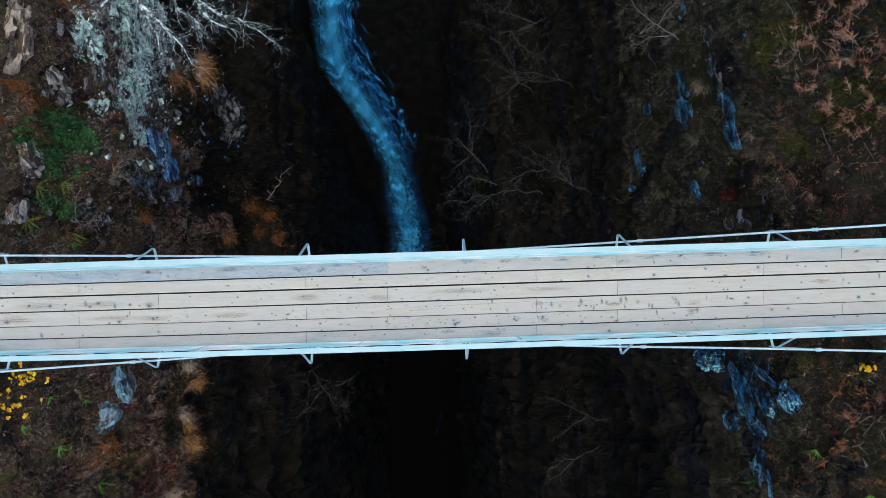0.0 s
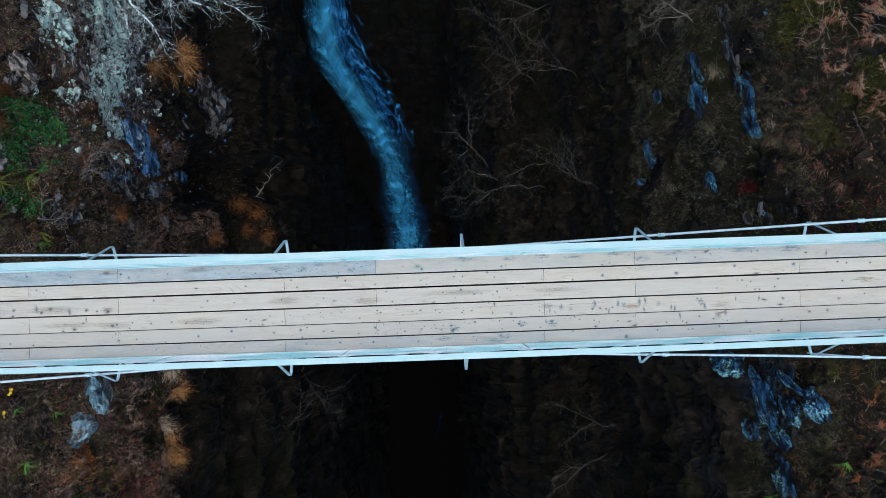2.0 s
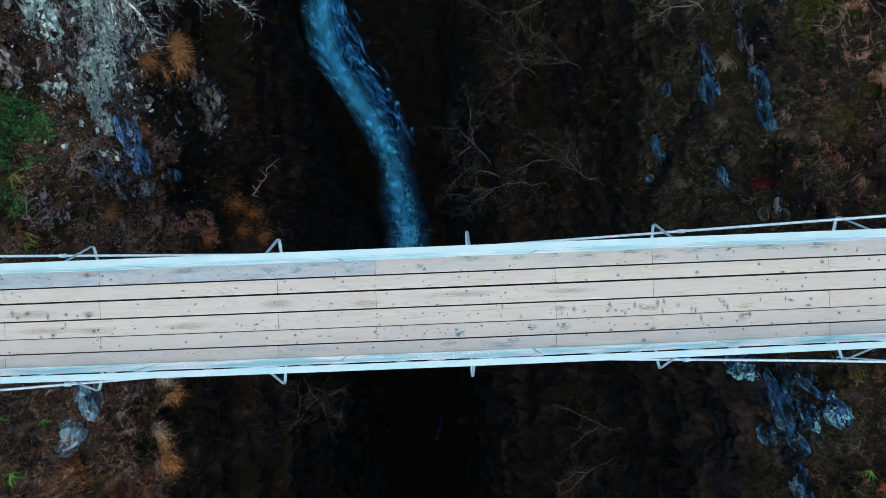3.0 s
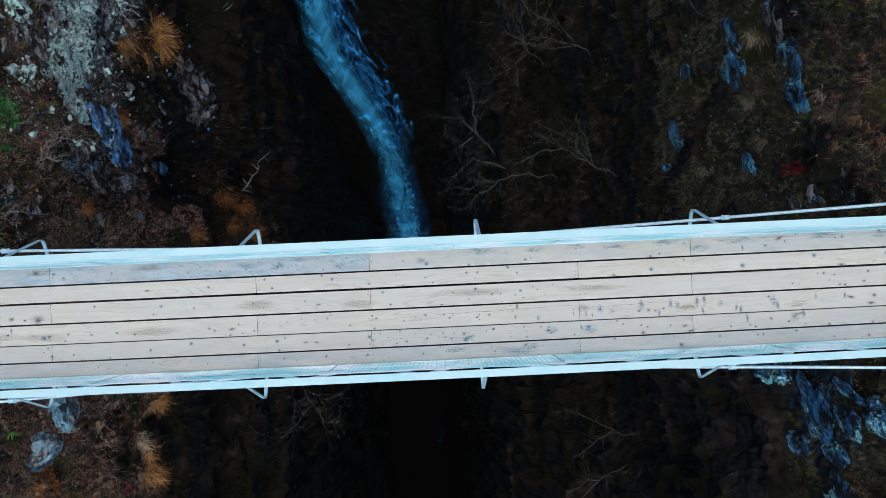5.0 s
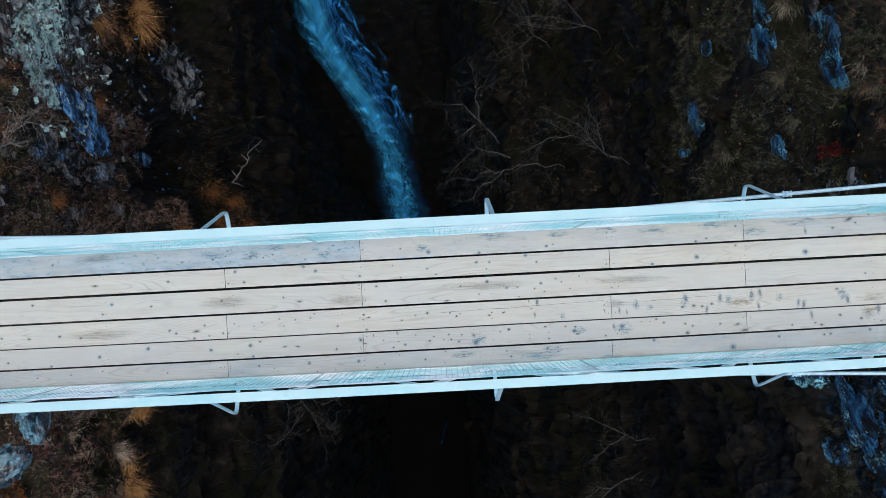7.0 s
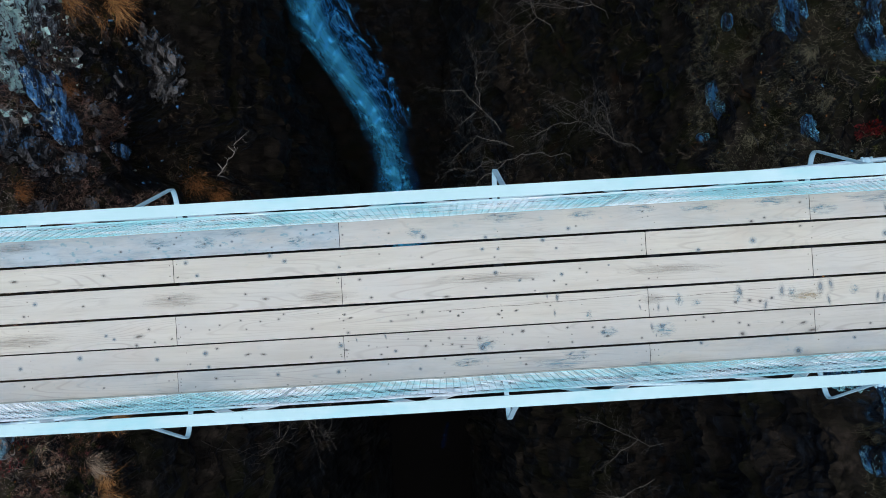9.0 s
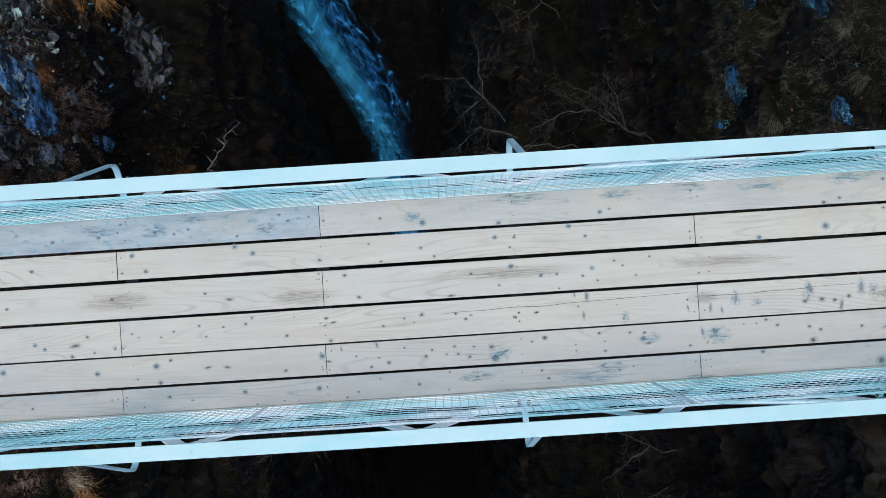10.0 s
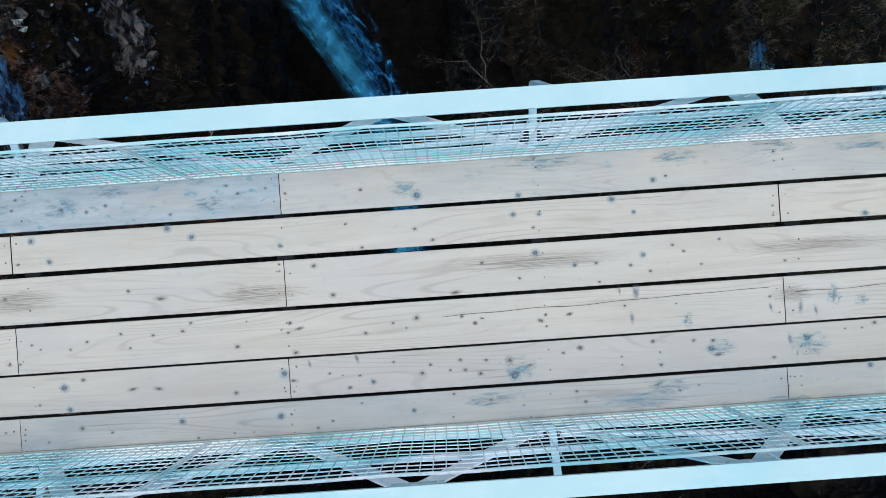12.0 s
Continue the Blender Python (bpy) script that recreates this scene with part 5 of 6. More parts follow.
def leaves(name, label, category, n, keep, seed, material, size, lift=0.05, steep=-0.3, gaps=-0.18):
    """Many small folded leaves that lie over the ground."""
    c, nm, r = sample(n, keep, seed, steep)
    ok = patchy(c, 1.6, seed, gaps)
    c, nm = c[ok], nm[ok]
    n = len(c)
    c = c + nm * r.uniform(0.0, lift, (n, 1))
    a = unit(np.cross(nm, r.normal(0, 1, (n, 3))))
    b = unit(np.cross(nm, a) + nm * r.normal(0, 0.35, (n, 1)))
    s = size * r.uniform(0.6, 1.3, (n, 1))
    verts = np.stack([c - a * s, c + b * s * 0.6, c + a * s, c - b * s * 0.6 + nm * s * 0.25], 1).reshape(-1, 3)
    faces = [(4 * i, 4 * i + 1, 4 * i + 2, 4 * i + 3) for i in range(n)]
    return tagged(new(name, raw_mesh(name, verts.tolist(), faces, material)), label, category, kind="stuff")


def disc(x0, y0, z0, rad):
    return lambda x, y, z: (x - x0) ** 2 + (y - y0) ** 2 + 0.35 * (z - z0) ** 2 < rad * rad


leaves("ivy", "dark green ivy over the rock ledge", "ivy", 5600, disc(-8.02, 3.5, -6.4, 0.85), 21, GREEN, 0.026, 0.18)
leaves("ivy", "dark green ivy over the rock ledge", "ivy", 800, disc(-8.1, 2.2, -6.8, 0.5), 22, GREEN, 0.03, 0.10)
leaves("crimson_plants", "crimson autumn leaves among dead stems", "undergrowth", 1500, disc(-7.3, -5.1, -10.4, 0.7), 23, CRIMSON, 0.017, 0.10)
leaves("crimson_plants", "small patch of crimson autumn leaves", "undergrowth", 260, disc(7.8, 1.9, -7.4, 0.22), 24, CRIMSON_BRIGHT, 0.028, 0.10)
leaves("crimson_plants", "crimson autumn leaves among dead stems", "undergrowth", 260, disc(9.0, 1.4, -4.3, 0.6), 25, CRIMSON, 0.018, 0.10)
leaves("crimson_plants", "crimson autumn leaves among dead stems", "undergrowth", 500, disc(-7.4, -2.9, -9.4, 0.5), 30, CRIMSON, 0.02, 0.10)
leaves("moss", "yellow-green moss cushions on the bank", "moss", 8160, disc(8.4, 5.1, -5.4, 0.6), 26, MOSS, 0.011, 0.10)
leaves("moss", "yellow-green moss cushions on the bank", "moss", 5280, disc(9.2, 3.6, -4.0, 0.7), 43, MOSS, 0.011, 0.10)
leaves("moss", "yellow-green moss cushions on the bank", "moss", 3840, disc(8.5, -1.9, -5.7, 0.45), 44, MOSS, 0.011, 0.08)
leaves("moss", "yellow-green moss cushions on the bank", "moss", 3600, disc(8.7, 2.9, -4.9, 0.45), 27, MOSS, 0.010, 0.06)
leaves("orange_moss", "rusty orange moss on rock", "moss", 16000, disc(-8.4, 4.0, -5.3, 0.75), 28, RUST, 0.011, 0.04)
leaves("moss", "yellow-green moss cushions on the bank", "moss", 3600, disc(-7.75, -3.0, -7.9, 0.4), 36, MOSS, 0.011, 0.06)
leaves("moss", "yellow-green moss cushions on the bank", "moss", 2880, disc(-7.5, -4.6, -9.6, 0.4), 37, MOSS, 0.011, 0.06)
leaves("orange_moss", "rusty orange moss on rock", "moss", 900, disc(-7.9, -4.2, -8.4, 0.45), 38, RUST, 0.020, 0.06)
leaves("orange_moss", "rusty orange moss on rock", "moss", 6000, disc(-7.9, 6.9, -7.6, 0.55), 39, RUST, 0.011, 0.05)
leaves("moss", "yellow-green moss cushions on the bank", "moss", 2160, disc(-8.2, -3.4, -6.8, 0.4), 41, MOSS, 0.012, 0.06)
leaves("orange_moss", "rusty orange moss on rock", "moss", 1000, disc(-7.7, -3.7, -8.6, 0.4), 42, RUST, 0.020, 0.06)
leaves("old_leaves", "matted old grey-brown leaves on the bank", "leaf litter", 52000, lambda x, y, z: banks(x, y, z) & (x < -6.7) & (y > 0.4) & (z > -11.0), 45, LEAF_BROWN, 0.013, 0.08, gaps=0.0)
leaves("old_leaves", "matted old grey-brown leaves on the bank", "leaf litter", 42000, lambda x, y, z: banks(x, y, z) & (x < -6.7) & (y < -0.4) & (z > -11.0), 46, LEAF_BROWN, 0.013, 0.08, gaps=0.0)
leaves("old_leaves", "matted old grey-brown leaves on the bank", "leaf litter", 9000, lambda x, y, z: banks(x, y, z) & (x > 8.3) & (y < -0.4) & (z > -7.0), 47, LEAF_BROWN, 0.010, 0.06)
leaves("fallen_leaves", "fallen brown and orange leaves", "leaf litter", 2600, lambda x, y, z: banks(x, y, z) & (z > -12) & ~((y < -1.2) & (x > 0) & (x < 8.1)), 29, TUFT_DIM, 0.028, 0.06)
leaves("fallen_leaves", "small pale and red fallen leaves", "leaf litter", 6000, lambda x, y, z: banks(x, y, z) & (x < -6.7) & (z > -10.5), 48, LITTER, 0.017, 0.12, gaps=0.0)


# rocks
def rock(at, size, turn, material, seed, label, splinter=1.0):
    """A crag of wedged blocks: an outcrop broken along its length into steps and clefts."""
    r = random.Random(seed)
    bm = bmesh.new()
    bmesh.ops.create_icosphere(bm, subdivisions=4, radius=1.0)
    lean = Euler((r.uniform(-0.35, 0.35), r.uniform(-0.35, 0.35), r.uniform(-0.2, 0.2))).to_matrix()
    off = Vector((seed * 1.7, seed * 0.9, 0))
    for v in bm.verts:
        d = v.co.copy()
        p = Vector([math.copysign(abs(d[k]) ** 0.8, d[k]) * size[k] for k in range(3)])
        q = lean @ p
        near, cells = noise.voronoi(Vector((q.x * 5.5, q.y * 2.2, q.z * 2.6)) * splinter + off)
        step = noise.noise(cells[0] * 3.7)
        cleft = max(0.0, 0.10 - (near[1] - near[0])) * 2.2
        near, cells = noise.voronoi(Vector((q.x * 13, q.y * 6, q.z * 7)) * splinter + off)
        small = noise.noise(cells[0] * 5.1)
        rough = noise.fractal(q * 9 + off, 0.9, 2.0, 4)
        k = 0.90 + 0.45 * step + 0.20 * small + 0.08 * rough - cleft
        v.co = p * max(0.25, k)
    ob = thing("rock", label, "rock", "rocks of the gorge sides", at, mesh_of("rock", bm, material))
    ob.rotation_euler = (0, 0, radians(turn))
    return ob


for i, (x, y, z, a, b, c, turn) in enumerate([(-7.58, -2.45, -9.2, 0.24, 0.48, 0.6, 12), (-8.02, -3.22, -8.7, 0.44, 0.52, 0.55, -35)]):
    rock((x, y, z), (a, b, c), turn, ROCK_PALE, 50 + i, "pale blue-grey slab of schist among dead stems", 0.6)
LABEL_BLUE = "wet blue-grey schist outcrop in the steep bank"
for i, (x, y, z, a, b, c, turn) in enumerate([
        (-7.06, 4.30, -10.6, 0.19, 0.72, 1.0, 12), (-6.93, 3.45, -11.2, 0.18, 0.55, 0.9, 12), (-7.40, 3.45, -15.6, 0.09, 0.22, 0.7, 0),
        (7.13, 4.85, -8.82, 0.085, 0.50, 0.7, 8), (7.22, 4.15, -8.85, 0.075, 0.46, 0.7, 14), (7.93, 3.90, -7.60, 0.075, 0.55, 0.6, 8), (8.05, 3.25, -7.60, 0.085, 0.52, 0.6, 18), (7.45, 6.90, -9.1, 0.16, 0.3, 0.5, 0),
        (6.68, 4.54, -10.5, 0.09, 0.17, 0.3, 0), (6.69, 3.17, -11.55, 0.08, 0.40, 0.5, 8), (7.55, 2.05, -9.1, 0.085, 0.38, 0.5, 10), (6.55, 2.43, -12.0, 0.16, 0.12, 0.3, 0)]):
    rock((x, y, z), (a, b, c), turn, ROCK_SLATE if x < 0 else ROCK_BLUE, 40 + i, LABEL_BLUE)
for i, (x, y, z, a, b, c, turn) in enumerate([
        (7.55, -2.15, -8.1, 0.60, 0.32, 0.6, 3), (7.96, -2.85, -7.15, 0.16, 0.62, 0.7, 14), (8.20, -3.62, -7.05, 0.14, 0.34, 0.6, 20),
        (8.05, -3.75, -8.3, 0.22, 0.27, 0.5, 5), (8.18, -2.95, -6.3, 0.16, 0.38, 0.45, 14), (8.18, -2.33, -6.25, 0.10, 0.32, 0.35, 40),
        (8.42, -2.72, -5.5, 0.30, 0.38, 0.42, 25), (8.28, -4.75, -6.9, 0.09, 0.68, 0.6, 8)]):
    rock((x, y, z), (a * 0.70, b, c), turn, ROCK_CYAN, 60 + i, "split blue-grey slab with pale cyan faces")
for i, (x, y, z, a, b, c, turn) in enumerate([
        (-7.30, 6.90, -9.5, 0.42, 0.85, 1.3, 6), (-7.30, 5.60, -9.7, 0.36, 0.75, 1.2, -6), (-7.45, 4.55, -9.3, 0.28, 0.55, 0.9, 10), (-7.28, 7.70, -11.0, 0.4, 0.6, 1.0, 0),
        (-7.75, 6.10, -7.5, 0.5, 0.7, 0.8, 15), (-7.30, 4.95, -9.2, 0.26, 0.5, 0.8, 8), (-7.55, 4.55, -8.2, 0.28, 0.4, 0.7, -10), (-7.20, 4.15, -9.7, 0.18, 0.35, 0.7, 12)]):
    rock((x, y, z), (a, b, c), turn, ROCK_LICHEN, 80 + i, "pale rock face crusted with white lichen")
for i, (x, y, z, a, b, c, turn) in enumerate([
        (-8.60, 5.75, -5.7, 0.55, 1.05, 0.8, -12), (-8.40, 3.05, -5.5, 0.48, 0.50, 0.5, 20), (-8.60, 1.95, -5.5, 0.36, 0.36, 0.4, 0), (-8.0, 4.9, -6.3, 0.34, 0.5, 0.6, 30),
        (-7.65, 5.1, -8.1, 0.4, 0.5, 0.8, 0)]):
    rock((x, y, z), (a, b, c), turn, ROCK_GREY if i else ROCK_TAN, 90 + i, "bare grey schist boulder on the bank" if i else "bare tan slab of weathered schist", 0.6)
for i, (x, y, z, a, b, c, turn) in enumerate([
        (-6.72, 5.90, -16.4, 0.75, 0.75, 0.9, 15), (-6.55, 5.10, -16.4, 0.60, 0.50, 0.8, -20), (-7.20, 2.80, -10.0, 0.34, 0.36, 0.8, 0), (-7.05, 3.05, -8.9, 0.22, 0.40, 0.6, 0),
        (-6.98, 2.63, -11.6, 0.28, 0.32, 0.6, 10), (-7.10, 1.80, -13.0, 0.18, 0.30, 0.8, 0), (7.68, 5.60, -8.15, 0.11, 0.75, 0.6, 4), (7.83, 4.80, -8.2, 0.10, 0.50, 0.6, 8)]):
    rock((x, y, z), (a, b, c), turn, ROCK_DARK, 100 + i, "dark grey schist crag")
for i, (x, y, z, a, b, c, turn) in enumerate([
        (7.79, 1.25, -7.25, 0.13, 0.20, 0.18, 5), (7.99, 1.42, -6.85, 0.11, 0.22, 0.16, -8), (8.10, 1.15, -6.80, 0.10, 0.16, 0.14, 10), (8.24, 1.36, -6.50, 0.12, 0.20, 0.16, 4),
        (8.46, 1.32, -6.20, 0.11, 0.18, 0.15, -5), (8.27, 1.66, -6.12, 0.08, 0.14, 0.12, 20)]):
    rock((x, y, z), (a, b, c), turn, ROCK_DARK, 120 + i, "small dark grey schist block on the steep bank", 0.7)


def scree(name, label, n, keep, seed, material, size):
    """Loose angular stones, each a bent box."""
    c, nm, r = sample(n, keep, seed, -0.3)
    verts, faces = [], []
    corners = np.array([(-1, -1, -1), (1, -1, -1), (1, 1, -1), (-1, 1, -1), (-1, -1, 1), (1, -1, 1), (1, 1, 1), (-1, 1, 1)], float)
    quads = ((0, 3, 2, 1), (4, 5, 6, 7), (0, 1, 5, 4), (1, 2, 6, 5), (2, 3, 7, 6), (3, 0, 4, 7))
    for i in range(n):
        turn = np.array(Euler(r.uniform(0, 6.3, 3)).to_matrix())
        s = size * r.gamma(2.0, 0.5) * np.array([1.0, r.uniform(0.5, 1.0), r.uniform(0.3, 0.7)])
        v = ((corners + r.normal(0, 0.28, (8, 3))) * s) @ turn.T + c[i]
        k = len(verts)
        verts += v.tolist()
        faces += [tuple(k + j for j in q) for q in quads]
    return tagged(new(name, raw_mesh(name, verts, faces, material)), label, "rock", kind="stuff")


scree("broken_rock", "broken grey rock on the steep bank", 700, lambda x, y, z: (x < -6.3) & (x > -8.8) & (y > 1.2) & (y < 9) & (z < -5.5) & (z > -13.5), 31, ROCK_DARK, 0.045)
scree("pale_rock", "pale lichened stones on the bank", 420, lambda x, y, z: (x < -6.6) & (x > -8.6) & (y > 3.2) & (y < 9.5) & (z < -6.5) & (z > -12), 32, ROCK_LICHEN, 0.04)
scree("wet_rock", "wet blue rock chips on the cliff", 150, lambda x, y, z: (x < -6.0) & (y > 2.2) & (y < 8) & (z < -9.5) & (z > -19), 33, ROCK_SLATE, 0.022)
scree("wet_rock", "wet blue rock chips on the cliff", 130, lambda x, y, z: (x > 6.0) & (x < 9) & (np.abs(y) < 7) & ((y > -0.5) | (x > 8.0)) & (z < -6) & (z > -12), 34, ROCK_BLUE, 0.014)


# tussocks of dead grass
def tuft(at, radius, n, seed, material, lean, label, spread=0.22, thick=1.0):
    r = np.random.RandomState(seed)
    lean = np.array(lean) + r.normal(0, 0.22, 3)
    radius = radius * r.uniform(0.75, 1.2)
    base = r.normal(0, radius * spread, (n, 3)) * np.array([1, 1, 0.3])
    way = unit(r.normal(0, 0.48, (n, 3)) + lean.reshape(1, 3) + base / radius * 1.1)
    me = blades("grass_tuft", base, way, radius * r.uniform(0.3, 1.45, n), thick * r.uniform(0.003, 0.0085, n), r.uniform(0.2, 1.1, n), r, material)
    return thing("grass_tuft", label, "grass", "tussocks of dead grass", at, me)


for i, (x, y, z, rad, way) in enumerate([(-6.52, 6.75, -13.4, 0.36, (0.8, -0.6, 0.0)), (-6.55, 6.45, -13.5, 0.38, (0.3, -0.9, 0.1)), (-6.80, 6.05, -12.9, 0.32, (-0.7, -0.4, 0.1)),
                                         (-7.05, 6.25, -11.9, 0.40, (0.5, -0.9, 0.1)), (-6.6, 7.05, -13.5, 0.30, (0.6, -0.3, 0.4))]):
    tuft((x, y, z), rad, 480, 200 + i, TUFT, way, "bright orange tussock of dead grass", 0.34, 0.8)
for i, (x, y, z, rad) in enumerate([(-6.66, -2.30, -11.6, 0.36), (-6.80, -2.80, -12.1, 0.30), (-6.62, -2.95, -12.3, 0.34), (-6.88, -3.75, -11.5, 0.40), (-6.70, -4.05, -11.6, 0.30), (-6.82, -4.62, -11.7, 0.42),
                                    (-6.98, -5.85, -10.8, 0.32), (-6.62, -4.75, -11.9, 0.28)]):
    pale = i % 3 == 0
    tuft((x, y, z), rad * 0.85, 360, 220 + i, CREAM if pale else TUFT, (0.15 + 0.5 * (i % 2), -0.7, 0.1), "pale straw tussock of dead grass" if pale else "orange tussock of dead grass", 0.42, 0.8)
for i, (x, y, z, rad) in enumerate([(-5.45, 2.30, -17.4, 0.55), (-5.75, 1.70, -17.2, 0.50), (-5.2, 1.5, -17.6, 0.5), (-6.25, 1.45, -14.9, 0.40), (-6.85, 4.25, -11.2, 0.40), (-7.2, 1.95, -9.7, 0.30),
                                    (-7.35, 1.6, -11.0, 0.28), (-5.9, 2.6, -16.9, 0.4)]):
    tuft((x, y, z), rad * 0.72, 380, 240 + i, TUFT_DIM, (0.7, -0.7, 0.3), "rusty tussock of dead grass, dimmed for its shaded ledge", 0.42, 0.6)
for i, (x, y, z, rad) in enumerate([(7.45, 4.75, -8.0, 0.45), (7.3, 3.4, -8.1, 0.45), (6.85, 2.25, -10.1, 0.40), (8.1, 2.85, -6.1, 0.45), (8.4, 3.3, -5.8, 0.4), (7.1, 2.9, -9.7, 0.42), (7.6, 2.6, -8.2, 0.4),
                                    (8.55, 2.3, -5.4, 0.45), (8.3, 1.9, -6.0, 0.4), (7.0, 3.8, -10.2, 0.4), (8.9, -4.2, -5.2, 0.4), (8.6, -1.7, -5.6, 0.4)]):
    tuft((x, y, z), rad * 0.42, 260, 260 + i, SEDGE, (-0.5, -0.9, 0.0), "olive and straw tussock of sedge", 0.5, 0.6)
for i, (x, y, z, rad) in enumerate([(7.47, 4.72, -8.15, 0.24), (7.40, 4.50, -8.3, 0.18), (8.30, 3.30, -6.95, 0.18), (8.26, 2.66, -5.45, 0.20), (8.08, 2.24, -5.93, 0.20), (8.53, 3.25, -5.5, 0.16), (8.52, 2.14, -5.03, 0.20),
                                    (8.05, 2.85, -6.4, 0.18), (8.40, 2.45, -5.3, 0.18), (8.20, 2.95, -6.1, 0.16), (8.64, 1.76, -4.57, 0.18)]):
    tuft((x, y, z), rad * 0.75, 160, 280 + i, CREAM if i < 3 else BRACKEN, (0.2, -0.8, 0.2), "cream tussock of dead sedge" if i < 3 else "pink-brown tussock of faded bracken", 0.5, 0.8)


# ferns
def fern(at, reach, fronds, seed, material, label, name="fern", category="fern"):
    """Long narrow fronds that arch out to one side from a crown, each cut into leaflets."""
    r = random.Random(seed)
    root = thing(name, label, category, "ferns", at)
    facing = r.uniform(-1.6, -0.5) if at[0] < 0 else r.uniform(-2.6, -1.5)
    for i in range(fronds):
        a = facing + (i / max(1, fronds - 1) - 0.5) * 1.9 + r.uniform(-0.3, 0.3)
        length = reach * r.uniform(0.6, 1.25)
        verts, faces = [], []
        n = 20
        out = Vector((math.cos(a), math.sin(a), 0))
        side = Vector((-math.sin(a), math.cos(a), 0))
        curl = r.gauss(0, 0.25)
        for k in range(n + 1):
            f = k / n
            p = out * (length * f) + side * (curl * length * f * f) + Vector((0, 0, length * (0.7 * f - 0.75 * f * f)))
            w = length * 0.075 * min(1.0, 0.35 + 2.0 * f) * (1 - f ** 3) + 0.002
            b = len(verts)
            verts += [p, p + out * (length / n * 1.05) + Vector((0, 0, 0.002)), p + side * w + out * w * 0.45 - Vector((0, 0, w * 0.35)), p - side * w + out * w * 0.45 - Vector((0, 0, w * 0.35))]
            faces += [(b, b + 1, b + 2), (b, b + 3, b + 1)]
        part("frond", raw_mesh("frond", verts, faces, material), root)
    return root


for i, (x, y, z, reach) in enumerate([(-7.75, 2.60, -6.2, 0.36), (-8.35, 1.75, -5.7, 0.40), (-8.15, 2.50, -5.8, 0.34), (-7.85, 1.45, -6.9, 0.34)]):
    fern((x, y, z), reach, 7, 300 + i, FERN, "yellow-green fern on the rock ledge")
for i, (x, y, z, reach) in enumerate([(-7.95, -2.60, -7.5, 0.22), (-8.05, -3.45, -6.3, 0.26), (-8.0, -4.85, -8.3, 0.36), (-8.5, -2.8, -5.5, 0.22), (8.75, -3.72, -5.0, 0.24), (8.35, -4.97, -7.3, 0.38),
                                      (-7.9, 1.25, -6.9, 0.26), (9.25, -4.34, -3.7, 0.28), (-8.2, -2.3, -6.2, 0.2), (8.2, -1.95, -6.6, 0.18)]):
    fern((x, y, z), reach, 7, 320 + i, GREEN_BRIGHT, "bright green fern among dead stems")


# dead bracken on the far bank
def bracken(at, reach, seed):
    r = random.Random(seed)
    root = thing("bracken", "dry pinkish-brown bracken fronds on grey stems" if at[1] > 0 else "rusty orange-brown dead bracken on grey stems", "bracken", "dead bracken", at)
    for _ in range(9):
        sv, sf, lv, lf = [], [], [], []
        a = r.uniform(0, 6.283)
        length = reach * r.uniform(0.6, 1.2)
        out = Vector((math.cos(a), math.sin(a), r.uniform(0.0, 0.7))).normalized()
        start = Vector((r.gauss(0, 0.25), r.gauss(0, 0.25), r.gauss(0, 0.05)))
        pts = [start + out * (length * f) + Vector((r.gauss(0, 0.02), r.gauss(0, 0.02), -0.25 * length * f * f)) for f in (0, 0.25, 0.5, 0.75, 1.0)]
        tube(sv, sf, pts, [0.005, 0.005, 0.004, 0.003, 0.002], 4)
        stem = part("stem", raw_mesh("stem", sv, sf, BARK), root)
        if r.random() < (0.42 if at[1] > 0 else 0.55):
            continue
        side = out.cross(Vector((0, 0, 1))).normalized()
        tube(lv, lf, pts[1:], [0.0055, 0.0045, 0.0035, 0.0025], 4)
        for k in range(14):
            f = 0.25 + 0.055 * k
            p = start + out * (length * f) + Vector((0, 0, -0.25 * length * f * f))
            for s in (-1, 1):
                if r.random() < 0.3:
                    continue
                w = length * r.uniform(0.16, 0.34) * (1.15 - f)
                tip = p + side * (s * w) + out * (w * r.uniform(0.1, 0.7)) + Vector((0, 0, r.uniform(-1.0, 0.4) * w))
                arm = tip - p
                b = len(lv)
                lv += [p - out * 0.004, p + out * 0.004, tip]
                lf.append((b, b + 1, b + 2))
                for e in range(10):
                    g = p + arm * (0.05 + 0.095 * e)
                    c = out * (w * 0.34 * (1.05 - e / 10)) * (1 if e % 2 else -1) + Vector((0, 0, r.uniform(-0.1, 0.1) * w))
                    b = len(lv)
                    lv += [g, g + arm * 0.15, g + arm * 0.16 + c]
                    lf.append((b, b + 1, b + 2))
        part("frond", raw_mesh("frond", lv, lf, BRACKEN if at[1] > 0 else RUST_BRACKEN), stem)


for i, (x, y, z, reach) in enumerate([(8.85, 4.35, -4.5, 0.55), (9.25, 5.00, -3.9, 0.60), (9.50, 3.70, -3.6, 0.55), (9.10, 3.20, -4.1, 0.50), (8.75, 5.25, -4.7, 0.45), (8.55, 4.55, -4.8, 0.45), (9.50, 5.50, -3.5, 0.60),
                                      (9.0, 3.75, -4.3, 0.5), (9.40, 2.70, -3.8, 0.45), (9.40, -2.85, -3.6, 0.45), (9.05, -3.20, -4.0, 0.50), (9.2, 4.5, -4.0, 0.55), (9.6, 4.4, -3.5, 0.55), (9.2, -3.7, -3.9, 0.4), (9.3, 5.9, -3.8, 0.6), (9.7, 5.0, -3.3, 0.6), (9.0, 5.7, -4.3, 0.5)]):
    bracken((x, y, z), reach, 400 + i)


